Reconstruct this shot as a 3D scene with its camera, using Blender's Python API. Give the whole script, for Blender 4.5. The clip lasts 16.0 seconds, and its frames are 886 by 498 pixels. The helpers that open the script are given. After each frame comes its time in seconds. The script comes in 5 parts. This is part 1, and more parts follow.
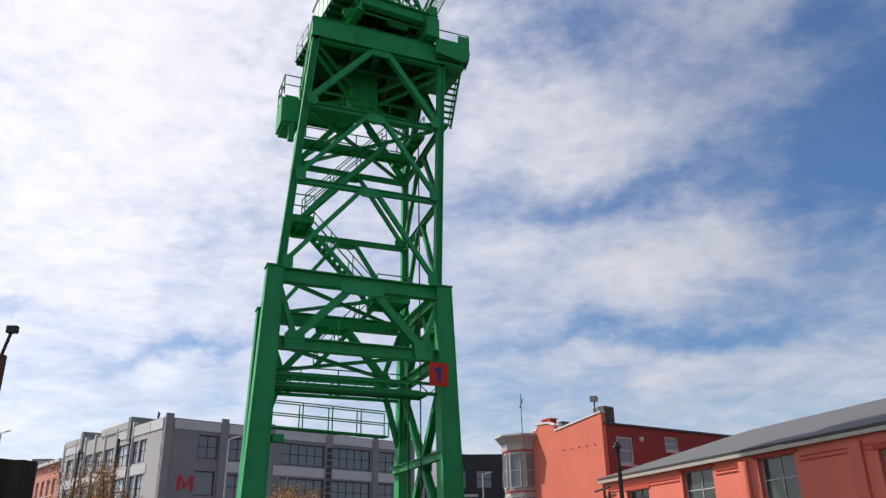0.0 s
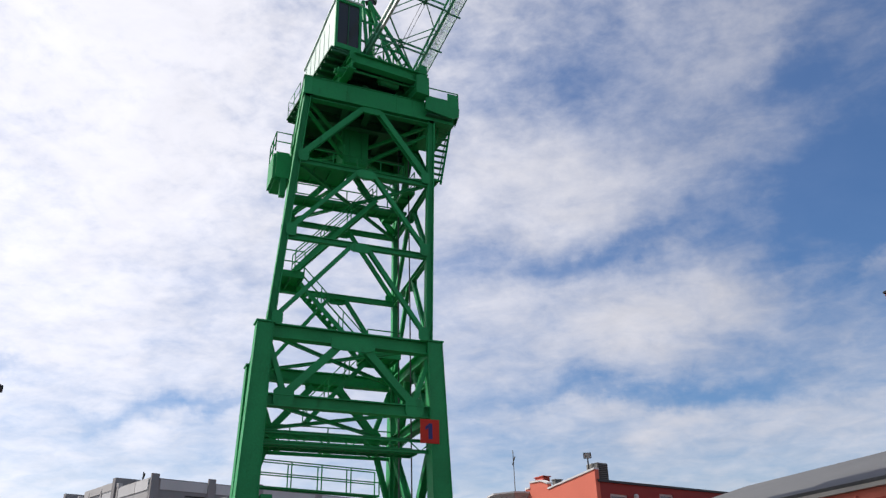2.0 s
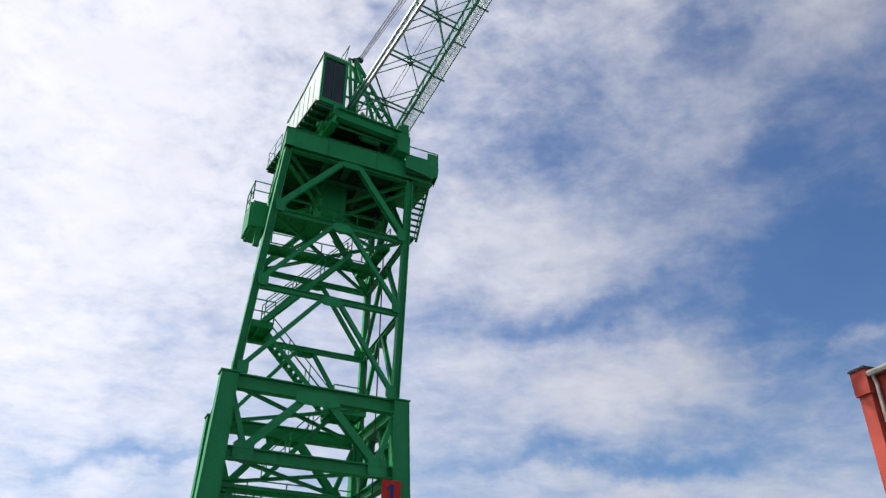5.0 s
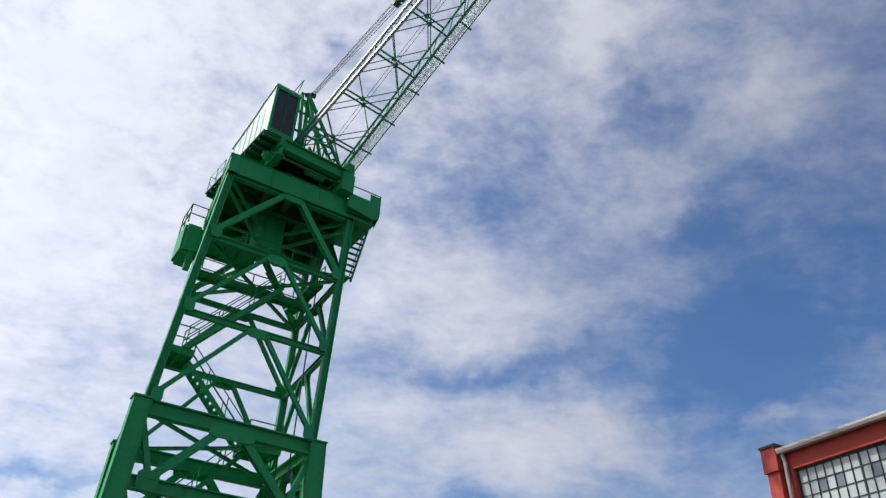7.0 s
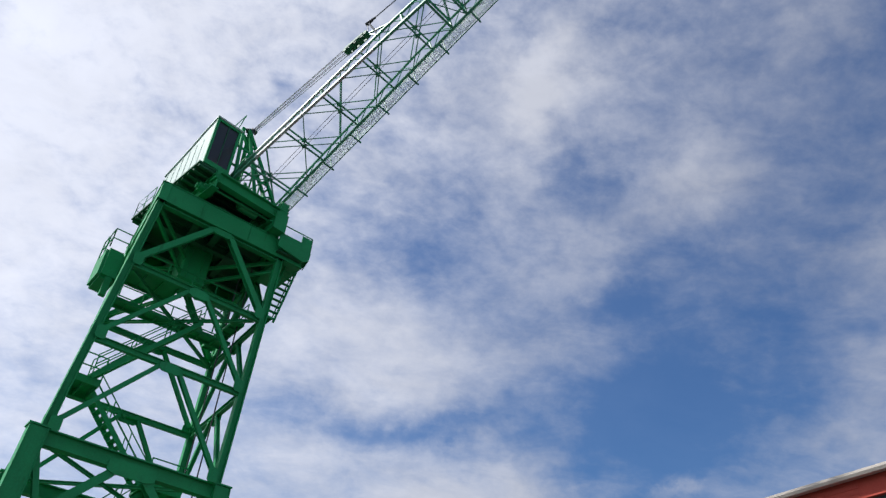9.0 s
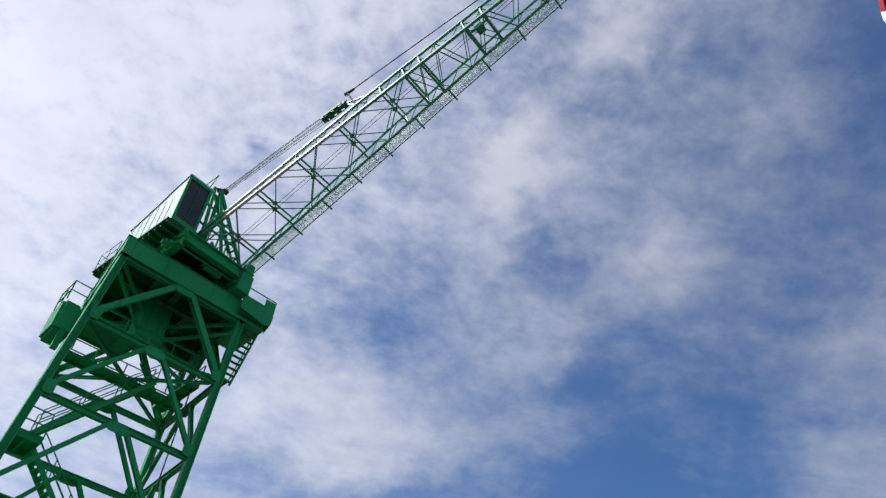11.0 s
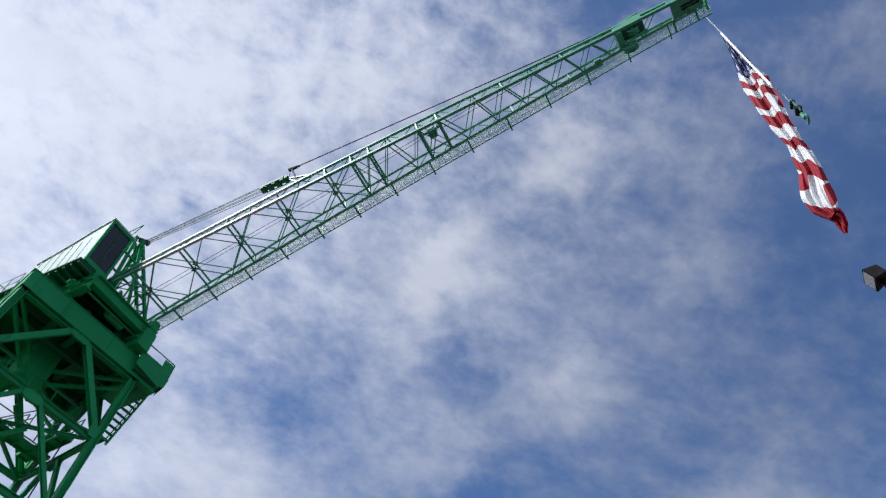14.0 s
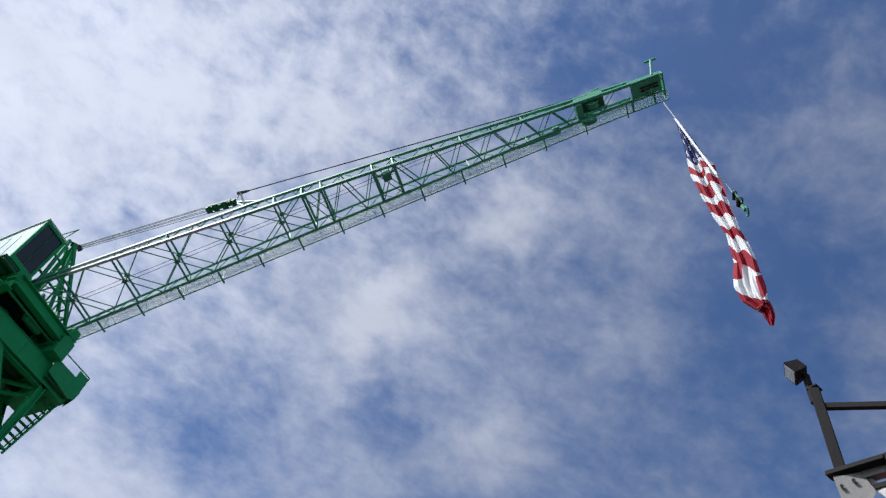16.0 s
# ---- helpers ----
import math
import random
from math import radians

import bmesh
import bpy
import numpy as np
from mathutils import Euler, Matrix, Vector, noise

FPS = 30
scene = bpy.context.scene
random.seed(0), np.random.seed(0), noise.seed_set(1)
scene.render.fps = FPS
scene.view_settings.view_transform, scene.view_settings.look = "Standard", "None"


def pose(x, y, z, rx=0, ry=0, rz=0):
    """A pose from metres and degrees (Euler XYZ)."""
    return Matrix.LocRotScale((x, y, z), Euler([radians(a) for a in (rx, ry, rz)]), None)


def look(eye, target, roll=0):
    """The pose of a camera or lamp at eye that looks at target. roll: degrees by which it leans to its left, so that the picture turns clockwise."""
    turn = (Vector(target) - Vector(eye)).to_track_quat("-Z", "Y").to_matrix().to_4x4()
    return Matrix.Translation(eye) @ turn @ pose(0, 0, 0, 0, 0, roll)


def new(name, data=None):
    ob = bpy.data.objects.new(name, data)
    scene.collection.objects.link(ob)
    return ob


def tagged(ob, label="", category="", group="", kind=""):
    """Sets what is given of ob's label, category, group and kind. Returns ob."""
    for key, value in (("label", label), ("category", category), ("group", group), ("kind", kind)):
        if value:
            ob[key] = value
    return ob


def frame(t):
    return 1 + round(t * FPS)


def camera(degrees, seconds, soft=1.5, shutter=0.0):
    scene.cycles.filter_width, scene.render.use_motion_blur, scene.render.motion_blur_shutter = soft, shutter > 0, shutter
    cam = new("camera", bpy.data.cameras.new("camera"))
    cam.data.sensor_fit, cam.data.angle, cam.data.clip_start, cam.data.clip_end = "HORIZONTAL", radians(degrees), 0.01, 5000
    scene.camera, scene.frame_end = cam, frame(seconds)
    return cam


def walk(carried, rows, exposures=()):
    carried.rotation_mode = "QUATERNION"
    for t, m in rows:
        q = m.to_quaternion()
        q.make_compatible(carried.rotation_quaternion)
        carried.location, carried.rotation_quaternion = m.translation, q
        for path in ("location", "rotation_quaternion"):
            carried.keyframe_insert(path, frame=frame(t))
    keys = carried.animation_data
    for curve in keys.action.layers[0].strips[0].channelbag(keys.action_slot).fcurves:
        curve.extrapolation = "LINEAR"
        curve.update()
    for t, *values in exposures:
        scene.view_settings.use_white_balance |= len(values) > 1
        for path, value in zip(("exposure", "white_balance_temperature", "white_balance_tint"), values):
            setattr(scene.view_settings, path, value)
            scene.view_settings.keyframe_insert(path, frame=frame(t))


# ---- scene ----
cam = camera(59.5, 16.0, soft=1.35)
ROWS = [
    (0.0, pose(0, 0, 1.6, 111.76, 0.79, 0.31)),
    (0.5, pose(0, 0, 1.6, 112.92, 1.09, 0.22)),
    (1.0, pose(0, 0, 1.6, 114.01, 1.36, 0.16)),
    (1.5, pose(0, 0, 1.6, 114.98, 1.38, -0.03)),
    (2.0, pose(0, 0, 1.6, 115.80, 1.32, -0.22)),
    (2.5, pose(0, 0, 1.6, 116.56, 1.19, -0.36)),
    (3.0, pose(0, 0, 1.6, 117.24, 1.07, -0.46)),
    (3.5, pose(0, 0, 1.6, 117.87, 0.83, -0.70)),
    (6.0, pose(0, 0, 1.6, 121.82, -1.59, -6.41)),
    (6.5, pose(0, 0, 1.6, 122.72, -2.12, -8.22)),
    (7.0, pose(0, 0, 1.6, 123.65, -2.75, -10.36)),
    (7.5, pose(0, 0, 1.6, 124.64, -3.35, -12.48)),
    (8.0, pose(0, 0, 1.6, 125.65, -3.70, -14.43)),
    (8.5, pose(0, 0, 1.6, 126.70, -3.87, -16.14)),
    (9.0, pose(0, 0, 1.6, 127.88, -3.92, -17.58)),
    (11.5, pose(0, 0, 1.6, 134.80, -5.16, -22.96)),
    (12.0, pose(0, 0, 1.6, 136.02, -5.62, -24.57)),
    (12.5, pose(0, 0, 1.6, 137.31, -5.90, -26.22)),
    (13.0, pose(0, 0, 1.6, 138.93, -6.39, -28.28)),
    (13.5, pose(0, 0, 1.6, 140.46, -6.82, -30.47)),
    (14.0, pose(0, 0, 1.6, 141.89, -7.43, -32.99)),
    (14.5, pose(0, 0, 1.6, 143.14, -7.99, -35.54)),
    (15.0, pose(0, 0, 1.6, 144.30, -8.33, -37.89)),
    (15.5, pose(0, 0, 1.6, 145.44, -8.39, -39.85)),
    (16.0, pose(0, 0, 1.6, 146.51, -8.20, -41.42)),
]
walk(cam, ROWS, exposures=[(0.0, 0.08, 6450, 10), (4.0, 0.06, 6350, 10), (9.0, -0.04, 6050, 9), (16.0, -0.1, 5800, 9)])

# ---- daylight ----
SUN_AZ, SUN_EL = -70.2, 50.0      # degrees, clockwise from +y
world = bpy.data.worlds.new("sky")
scene.world = world
world.use_nodes = True
wt = world.node_tree
wt.nodes.clear()


def wnode(kind, **inputs):
    n = wt.nodes.new(kind)
    for key, value in inputs.items():
        n.inputs[key.replace("_", " ")].default_value = value
    return n


w_out = wt.nodes.new("ShaderNodeOutputWorld")
w_bg = wt.nodes.new("ShaderNodeBackground")
w_sky = wt.nodes.new("ShaderNodeTexSky")
w_sky.sky_type = "NISHITA"
w_sky.sun_disc = False
w_sky.sun_elevation, w_sky.sun_rotation = radians(SUN_EL), radians(SUN_AZ)
w_sky.air_density, w_sky.dust_density, w_sky.ozone_density = 1.0, 0.6, 2.2
w_co = wt.nodes.new("ShaderNodeTexCoord")
# clouds lie on a flat layer: direction divided by its height
w_sep = wt.nodes.new("ShaderNodeSeparateXYZ")
wt.links.new(w_co.outputs["Generated"], w_sep.inputs[0])
w_h = wt.nodes.new("ShaderNodeMath"); w_h.operation = "MAXIMUM"; w_h.inputs[1].default_value = 0.0
wt.links.new(w_sep.outputs["Z"], w_h.inputs[0])
w_h2 = wt.nodes.new("ShaderNodeMath"); w_h2.operation = "ADD"; w_h2.inputs[1].default_value = 0.22
wt.links.new(w_h.outputs[0], w_h2.inputs[0])
w_dx = wt.nodes.new("ShaderNodeMath"); w_dx.operation = "DIVIDE"
w_dy = wt.nodes.new("ShaderNodeMath"); w_dy.operation = "DIVIDE"
wt.links.new(w_sep.outputs["X"], w_dx.inputs[0]); wt.links.new(w_h2.outputs[0], w_dx.inputs[1])
wt.links.new(w_sep.outputs["Y"], w_dy.inputs[0]); wt.links.new(w_h2.outputs[0], w_dy.inputs[1])
w_flat = wt.nodes.new("ShaderNodeCombineXYZ")
wt.links.new(w_dx.outputs[0], w_flat.inputs[0]); wt.links.new(w_dy.outputs[0], w_flat.inputs[1])
w_map = wt.nodes.new("ShaderNodeMapping")
w_map.inputs["Location"].default_value = (3.1, 1.7, 0.0)
w_map.inputs["Rotation"].default_value = (0.0, 0.0, radians(20))
w_map.inputs["Scale"].default_value = (1.0, 1.12, 1.0)
wt.links.new(w_flat.outputs[0], w_map.inputs["Vector"])


def cloud_noise(scale, detail, rough, distort):
    n = wnode("ShaderNodeTexNoise", Scale=scale, Detail=detail, Roughness=rough, Distortion=distort)
    wt.links.new(w_map.outputs[0], n.inputs["Vector"])
    return n.outputs["Fac"]


def wmath(op, a, b):
    n = wt.nodes.new("ShaderNodeMath")
    n.operation = op
    for k, v in enumerate((a, b)):
        if isinstance(v, (int, float)):
            n.inputs[k].default_value = v
        else:
            wt.links.new(v, n.inputs[k])
    return n.outputs[0]


w_big = cloud_noise(1.3, 3.0, 0.5, 0.1)
w_mid = cloud_noise(3.4, 7.0, 0.52, 0.35)
w_fleck = cloud_noise(9.0, 7.0, 0.6, 0.5)
w_small = cloud_noise(24.0, 5.0, 0.6, 0.2)
# the veil thickens towards the sun
sun_dir = Vector((math.sin(radians(SUN_AZ)) * math.cos(radians(SUN_EL)), math.cos(radians(SUN_AZ)) * math.cos(radians(SUN_EL)), math.sin(radians(SUN_EL))))
w_dot = wt.nodes.new("ShaderNodeVectorMath"); w_dot.operation = "DOT_PRODUCT"
w_dot.inputs[1].default_value = sun_dir
wt.links.new(w_co.outputs["Generated"], w_dot.inputs[0])
w_near = wt.nodes.new("ShaderNodeMapRange")
w_near.interpolation_type = "SMOOTHSTEP"
for key, v in (("From Min", 0.30), ("From Max", 0.98), ("To Min", 0.0), ("To Max", 1.0)):
    w_near.inputs[key].default_value = v
wt.links.new(w_dot.outputs["Value"], w_near.inputs["Value"])
w_sum = wmath("ADD", wmath("MULTIPLY", w_big, 0.2), wmath("MULTIPLY", w_mid, 0.44))
w_sum = wmath("ADD", w_sum, wmath("MULTIPLY", w_fleck, 0.34))
w_sum = wmath("ADD", w_sum, wmath("MULTIPLY", wmath("MULTIPLY", wmath("SUBTRACT", w_small, 0.5), w_h.outputs[0]), wmath("ADD", wmath("MULTIPLY", w_near.outputs[0], 0.6), 0.38)))
w_sum = wmath("ADD", wmath("ADD", w_sum, 0.285), wmath("MULTIPLY", w_near.outputs[0], 0.27))
# banks of cloud and clear gaps: azimuth, elevation, half length, half width, slant in degrees, thickness
CLOUDS = [(18.3, 19.8, 11.7, 2.6, 2, 0.26), (16.9, 29.7, 11.9, 1.8, 11, 0.12), (17.2, 12.4, 14.4, 1.7, -3, 0.12), (-25.2, 33.0, 12.5, 8.3, 13, 0.17),
          (-24.9, 19.5, 9.7, 4.6, 7, 0.12), (36.6, 42.4, 5.0, 3.0, 5, 0.22), (23.3, 48.4, 2.3, 4.9, -8, 0.20), (27.9, 37.0, 5.0, 1.9, 20, 0.18),
          (7.0, 30.9, 7.5, 3.2, 10, 0.16), (36.3, 58.4, 4.7, 2.4, -3, 0.24), (25.6, 50.2, 3.7, 3.1, 6, 0.20), (53.5, 33.7, 4.8, 2.0, -9, 0.14),
          (4.8, 60.0, 7.2, 3.5, 43, 0.14), (53.0, 50.1, 4.6, 3.1, -5, 0.12), (-18.9, 48.9, 11.1, 7.2, 43, 0.14), (33.6, 20.7, 2.2, 0.6, 38, 0.16)]
GAPS = [(30.4, 23.5, 6.5, 5.5, 29, -0.26), (13.0, 24.9, 10.0, 1.3, 5, -0.20), (16.7, 14.5, 13.4, 1.0, -1, -0.20), (-18.4, 13.7, 7.7, 0.9, 5, -0.22),
        (9.8, 37.0, 5.0, 2.2, 23, -0.06), (-29.6, 15.9, 2.6, 0.8, 7, -0.20), (14.1, 37.4, 4.5, 3.3, 22, -0.08), (35.8, 27.3, 7.3, 4.9, 22, -0.28),
        (27.0, 43.3, 2.3, 2.3, -10, -0.14), (-3.5, 47.0, 3.0, 1.8, 49, -0.16), (46.5, 36.7, 4.6, 4.4, 52, -0.07), (62.6, 49.9, 4.2, 11.9, -24, -0.11),
        (71.6, 68.9, 10.9, 5.9, -15, -0.24), (70.3, 47.5, 4.2, 12.4, -16, -0.12), (32.9, 34.9, 5.6, 4.4, 2, -0.12)]
# their edges are frayed by a slow turbulence
w_fray = wnode("ShaderNodeTexNoise", Scale=7.0, Detail=6.0, Roughness=0.6)
wt.links.new(w_co.outputs["Generated"], w_fray.inputs["Vector"])


def wvec(op, a, b):
    n = wt.nodes.new("ShaderNodeVectorMath")
    n.operation = op
    for k, v in enumerate((a, b)):
        if isinstance(v, (tuple, Vector)):
            n.inputs[k].default_value = v
        else:
            wt.links.new(v, n.inputs[k])
    return n


w_way = wvec("ADD", w_co.outputs["Generated"], wvec("MULTIPLY", wvec("SUBTRACT", w_fray.outputs["Color"], (0.5, 0.5, 0.5)).outputs[0], (0.16, 0.16, 0.16)).outputs[0]).outputs[0]
for az, el, long, wide, slant, thick in CLOUDS + GAPS:
    az, el, slant = radians(az), radians(el), radians(slant)
    centre = Vector((math.sin(az) * math.cos(el), math.cos(az) * math.cos(el), math.sin(el)))
    level = Vector((math.cos(az), -math.sin(az), 0))
    rise = level.cross(centre)
    d1 = wvec("DOT_PRODUCT", w_way, (level * math.cos(slant) + rise * math.sin(slant)) / math.sin(radians(long))).outputs["Value"]
    d2 = wvec("DOT_PRODUCT", w_way, (rise * math.cos(slant) - level * math.sin(slant)) / math.sin(radians(wide))).outputs["Value"]
    fade = wmath("POWER", 0.368, wmath("ADD", wmath("MULTIPLY", d1, d1), wmath("MULTIPLY", d2, d2)))
    w_sum = wmath("ADD", w_sum, wmath("MULTIPLY", fade, thick))
w_haze = wmath("MULTIPLY", wmath("SUBTRACT", 1.0, w_h.outputs[0]), 0.17)
w_sum = wmath("ADD", w_sum, w_haze)
w_mask = wt.nodes.new("ShaderNodeMapRange")
w_mask.interpolation_type = "SMOOTHSTEP"
for key, v in (("From Min", 0.60), ("From Max", 1.28), ("To Min", 0.14), ("To Max", 0.95)):
    w_mask.inputs[key].default_value = v
wt.links.new(w_sum, w_mask.inputs["Value"])
w_bright = wt.nodes.new("ShaderNodeMapRange")
for key, v in (("From Min", 0.2), ("From Max", 1.0), ("To Min", 3.3), ("To Max", 8.9)):
    w_bright.inputs[key].default_value = v
wt.links.new(w_dot.outputs["Value"], w_bright.inputs["Value"])
w_white = wt.nodes.new("ShaderNodeVectorMath"); w_white.operation = "SCALE"
w_white.inputs[0].default_value = (1.0, 0.987, 1.05)
w_lift = wmath("ADD", w_bright.outputs[0], wmath("MULTIPLY", wmath("SUBTRACT", 1.0, w_h.outputs[0]), 4.2))
# thick and thin parts of the clouds
w_dens = wmath("ADD", wmath("MULTIPLY", cloud_noise(7.5, 6.0, 0.6, 0.6), 0.3), 0.86)
w_lift = wmath("MULTIPLY", w_lift, w_dens)
wt.links.new(w_lift, w_white.inputs["Scale"])
w_mix = wt.nodes.new("ShaderNodeMix"); w_mix.data_type = "RGBA"
wt.links.new(w_mask.outputs[0], w_mix.inputs["Factor"])
w_hs = wnode("ShaderNodeHueSaturation", Hue=0.504, Saturation=1.5, Value=1.0)
wt.links.new(w_sky.outputs[0], w_hs.inputs["Color"])
wt.links.new(w_hs.outputs[0], w_mix.inputs["A"]); wt.links.new(w_white.outputs[0], w_mix.inputs["B"])
wt.links.new(w_mix.outputs["Result"], w_bg.inputs["Color"])
w_bg.inputs["Strength"].default_value = 0.1
wt.links.new(w_bg.outputs[0], w_out.inputs[0])

sun = new("sun", bpy.data.lights.new("sun", "SUN"))
sun.data.energy, sun.data.angle, sun.data.color = 5.0, radians(0.6), (1.0, 0.95, 0.88)
sun.matrix_world = look(sun_dir * 100, (0, 0, 0))

# ---- materials ----
def surface(name, base, rough=0.6, metal=0.0, vary=0.25, scale=2.0, fine=40.0, bump=0.15, stain=None, spec=0.5):
    """A painted or mineral surface: two scales of colour variation, stains and fine relief."""
    m = bpy.data.materials.new(name)
    m.use_nodes = True
    nt = m.node_tree
    b = nt.nodes["Principled BSDF"]
    b.inputs["Roughness"].default_value, b.inputs["Metallic"].default_value = rough, metal
    b.inputs["Specular IOR Level"].default_value = spec
    co = nt.nodes.new("ShaderNodeTexCoord")
    big, small = nt.nodes.new("ShaderNodeTexNoise"), nt.nodes.new("ShaderNodeTexNoise")
    big.inputs["Scale"].default_value, big.inputs["Detail"].default_value = scale, 5
    small.inputs["Scale"].default_value, small.inputs["Detail"].default_value = fine, 4
    nt.links.new(co.outputs["Object"], big.inputs["Vector"])
    nt.links.new(co.outputs["Object"], small.inputs["Vector"])
    add = nt.nodes.new("ShaderNodeMath")
    add.operation = "ADD"
    nt.links.new(big.outputs["Fac"], add.inputs[0]); nt.links.new(small.outputs["Fac"], add.inputs[1])
    ramp = nt.nodes.new("ShaderNodeMapRange")
    for key, v in (("From Min", 0.6), ("From Max", 1.4), ("To Min", 1 - vary), ("To Max", 1 + vary)):
        ramp.inputs[key].default_value = v
    nt.links.new(add.outputs[0], ramp.inputs["Value"])
    info = nt.nodes.new("ShaderNodeObjectInfo")
    r2 = nt.nodes.new("ShaderNodeMapRange")
    r2.inputs["To Min"].default_value, r2.inputs["To Max"].default_value = 0.93, 1.07
    nt.links.new(info.outputs["Random"], r2.inputs["Value"])
    mul = nt.nodes.new("ShaderNodeMath")
    mul.operation = "MULTIPLY"
    nt.links.new(ramp.outputs[0], mul.inputs[0]); nt.links.new(r2.outputs[0], mul.inputs[1])
    col = nt.nodes.new("ShaderNodeVectorMath")
    col.operation = "SCALE"
    col.inputs[0].default_value = base
    nt.links.new(mul.outputs[0], col.inputs["Scale"])
    out = col.outputs[0]
    if stain:
        st = nt.nodes.new("ShaderNodeTexNoise")
        st.inputs["Scale"].default_value, st.inputs["Detail"].default_value, st.inputs["Roughness"].default_value = scale * 2.3, 8, 0.7
        mp = nt.nodes.new("ShaderNodeMapping")
        mp.inputs["Scale"].default_value = (1, 1, 0.25)
        nt.links.new(co.outputs["Object"], mp.inputs["Vector"]); nt.links.new(mp.outputs[0], st.inputs["Vector"])
        sr = nt.nodes.new("ShaderNodeMapRange")
        for key, v in (("From Min", 0.58), ("From Max", 0.72), ("To Min", 0.0), ("To Max", stain[1])):
            sr.inputs[key].default_value = v
        nt.links.new(st.outputs["Fac"], sr.inputs["Value"])
        mx = nt.nodes.new("ShaderNodeMix")
        mx.data_type = "RGBA"
        nt.links.new(sr.outputs[0], mx.inputs["Factor"]); nt.links.new(out, mx.inputs["A"])
        mx.inputs["B"].default_value = (*stain[0], 1)
        out = mx.outputs["Result"]
    nt.links.new(out, b.inputs["Base Color"])
    bp = nt.nodes.new("ShaderNodeBump")
    bp.inputs["Strength"].default_value, bp.inputs["Distance"].default_value = bump, 0.02
    nt.links.new(small.outputs["Fac"], bp.inputs["Height"]); nt.links.new(bp.outputs[0], b.inputs["Normal"])
    return m


def glass_dark(name, tint=(0.02, 0.025, 0.03), rough=0.06):
    m = bpy.data.materials.new(name)
    m.use_nodes = True
    b = m.node_tree.nodes["Principled BSDF"]
    b.inputs["Base Color"].default_value = (*tint, 1)
    b.inputs["Roughness"].default_value = rough
    b.inputs["IOR"].default_value = 1.5
    b.inputs["Specular IOR Level"].default_value = 0.6
    return m


GREEN = surface("green_paint", (0.021, 0.295, 0.09), 0.56, vary=0.2, scale=0.9, fine=18, bump=0.1, stain=((0.014, 0.15, 0.042), 0.6), spec=0.3)
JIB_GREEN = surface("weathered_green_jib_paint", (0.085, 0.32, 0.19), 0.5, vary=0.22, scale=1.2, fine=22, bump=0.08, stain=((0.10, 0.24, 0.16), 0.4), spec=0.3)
DARK_POST = surface("dark_brown_post_paint", (0.018, 0.015, 0.014), 0.7, vary=0.25, scale=4, fine=30, bump=0.1, stain=((0.07, 0.055, 0.045), 0.35), spec=0.12)
RED_POLE = surface("red_brown_creosote", (0.10, 0.04, 0.034), 0.7, vary=0.3, scale=3, fine=30, bump=0.2)
# dark green; on undersides and inner parts their shade is put into it
GREEN_DK = surface("dark_and_shaded_green", (0.012, 0.12, 0.045), 0.65, vary=0.2, scale=2, fine=30)
HOUSE_W = surface("pale_house_paint", (0.54, 0.66, 0.58), 0.55, vary=0.14, scale=1.8, fine=25, bump=0.08, stain=((0.16, 0.27, 0.2), 0.75))
CABLE = surface("steel_cable", (0.06, 0.065, 0.065), 0.5, 0.6)
STEEL = surface("galvanised_steel", (0.20, 0.19, 0.175), 0.55, 0.5, vary=0.2)
DARK = surface("dark_metal", (0.035, 0.028, 0.024), 0.5, 0.4)
SIGN_O = surface("orange_sign", (0.62, 0.045, 0.025), 0.6, vary=0.1, spec=0.2)
NAVY = surface("navy_paint", (0.02, 0.028, 0.16), 0.5, vary=0.1)
CORAL = surface("coral_stucco", (0.62, 0.165, 0.112), 0.85, vary=0.1, scale=0.5, fine=25, bump=0.25, stain=((0.6, 0.19, 0.13), 0.4), spec=0.2)
REDW = surface("red_painted_wall", (0.46, 0.075, 0.05), 0.75, vary=0.12, scale=0.7, fine=25, bump=0.25, stain=((0.28, 0.045, 0.03), 0.5), spec=0.25)
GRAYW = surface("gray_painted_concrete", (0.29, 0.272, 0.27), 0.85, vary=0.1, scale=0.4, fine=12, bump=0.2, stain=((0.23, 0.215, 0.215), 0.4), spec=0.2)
# paler copy of GRAYW: sunlight on the left walls put into the colour
GRAYL = surface("pale_sunlit_gray_concrete", (0.47, 0.445, 0.43), 0.85, vary=0.1, scale=0.4, fine=12, bump=0.2, stain=((0.38, 0.36, 0.35), 0.4), spec=0.2)
# red of the coral building's right wall, darkened for the shade there
MAROON = surface("shaded_red_wall_paint", (0.27, 0.048, 0.042), 0.75, vary=0.12, scale=0.7, fine=25, bump=0.25, stain=((0.2, 0.035, 0.03), 0.5), spec=0.25)
MESH = surface("pale_green_expanded_metal", (0.36, 0.56, 0.45), 0.6, vary=0.15)
PALEW = surface("pale_concrete_band", (0.6, 0.58, 0.57), 0.85, vary=0.1, scale=0.5, fine=12, bump=0.2, spec=0.2)
BLACKW = surface("black_painted_wall", (0.028, 0.03, 0.034), 0.7, vary=0.15, scale=0.5)
TRIM = surface("gray_bay_paint", (0.45, 0.415, 0.385), 0.7, vary=0.1, scale=3)
ROOF = surface("gray_metal_roof", (0.078, 0.077, 0.075), 0.6, vary=0.14, scale=0.4, fine=8, bump=0.2, stain=((0.07, 0.07, 0.07), 0.6))
GUTTER = surface("gutter_metal", (0.42, 0.38, 0.33), 0.5, 0.3, vary=0.12)
FRAME_DK = surface("dark_window_frame", (0.03, 0.03, 0.032), 0.5)
FRAME_W = surface("pale_window_frame", (0.45, 0.44, 0.42), 0.6)
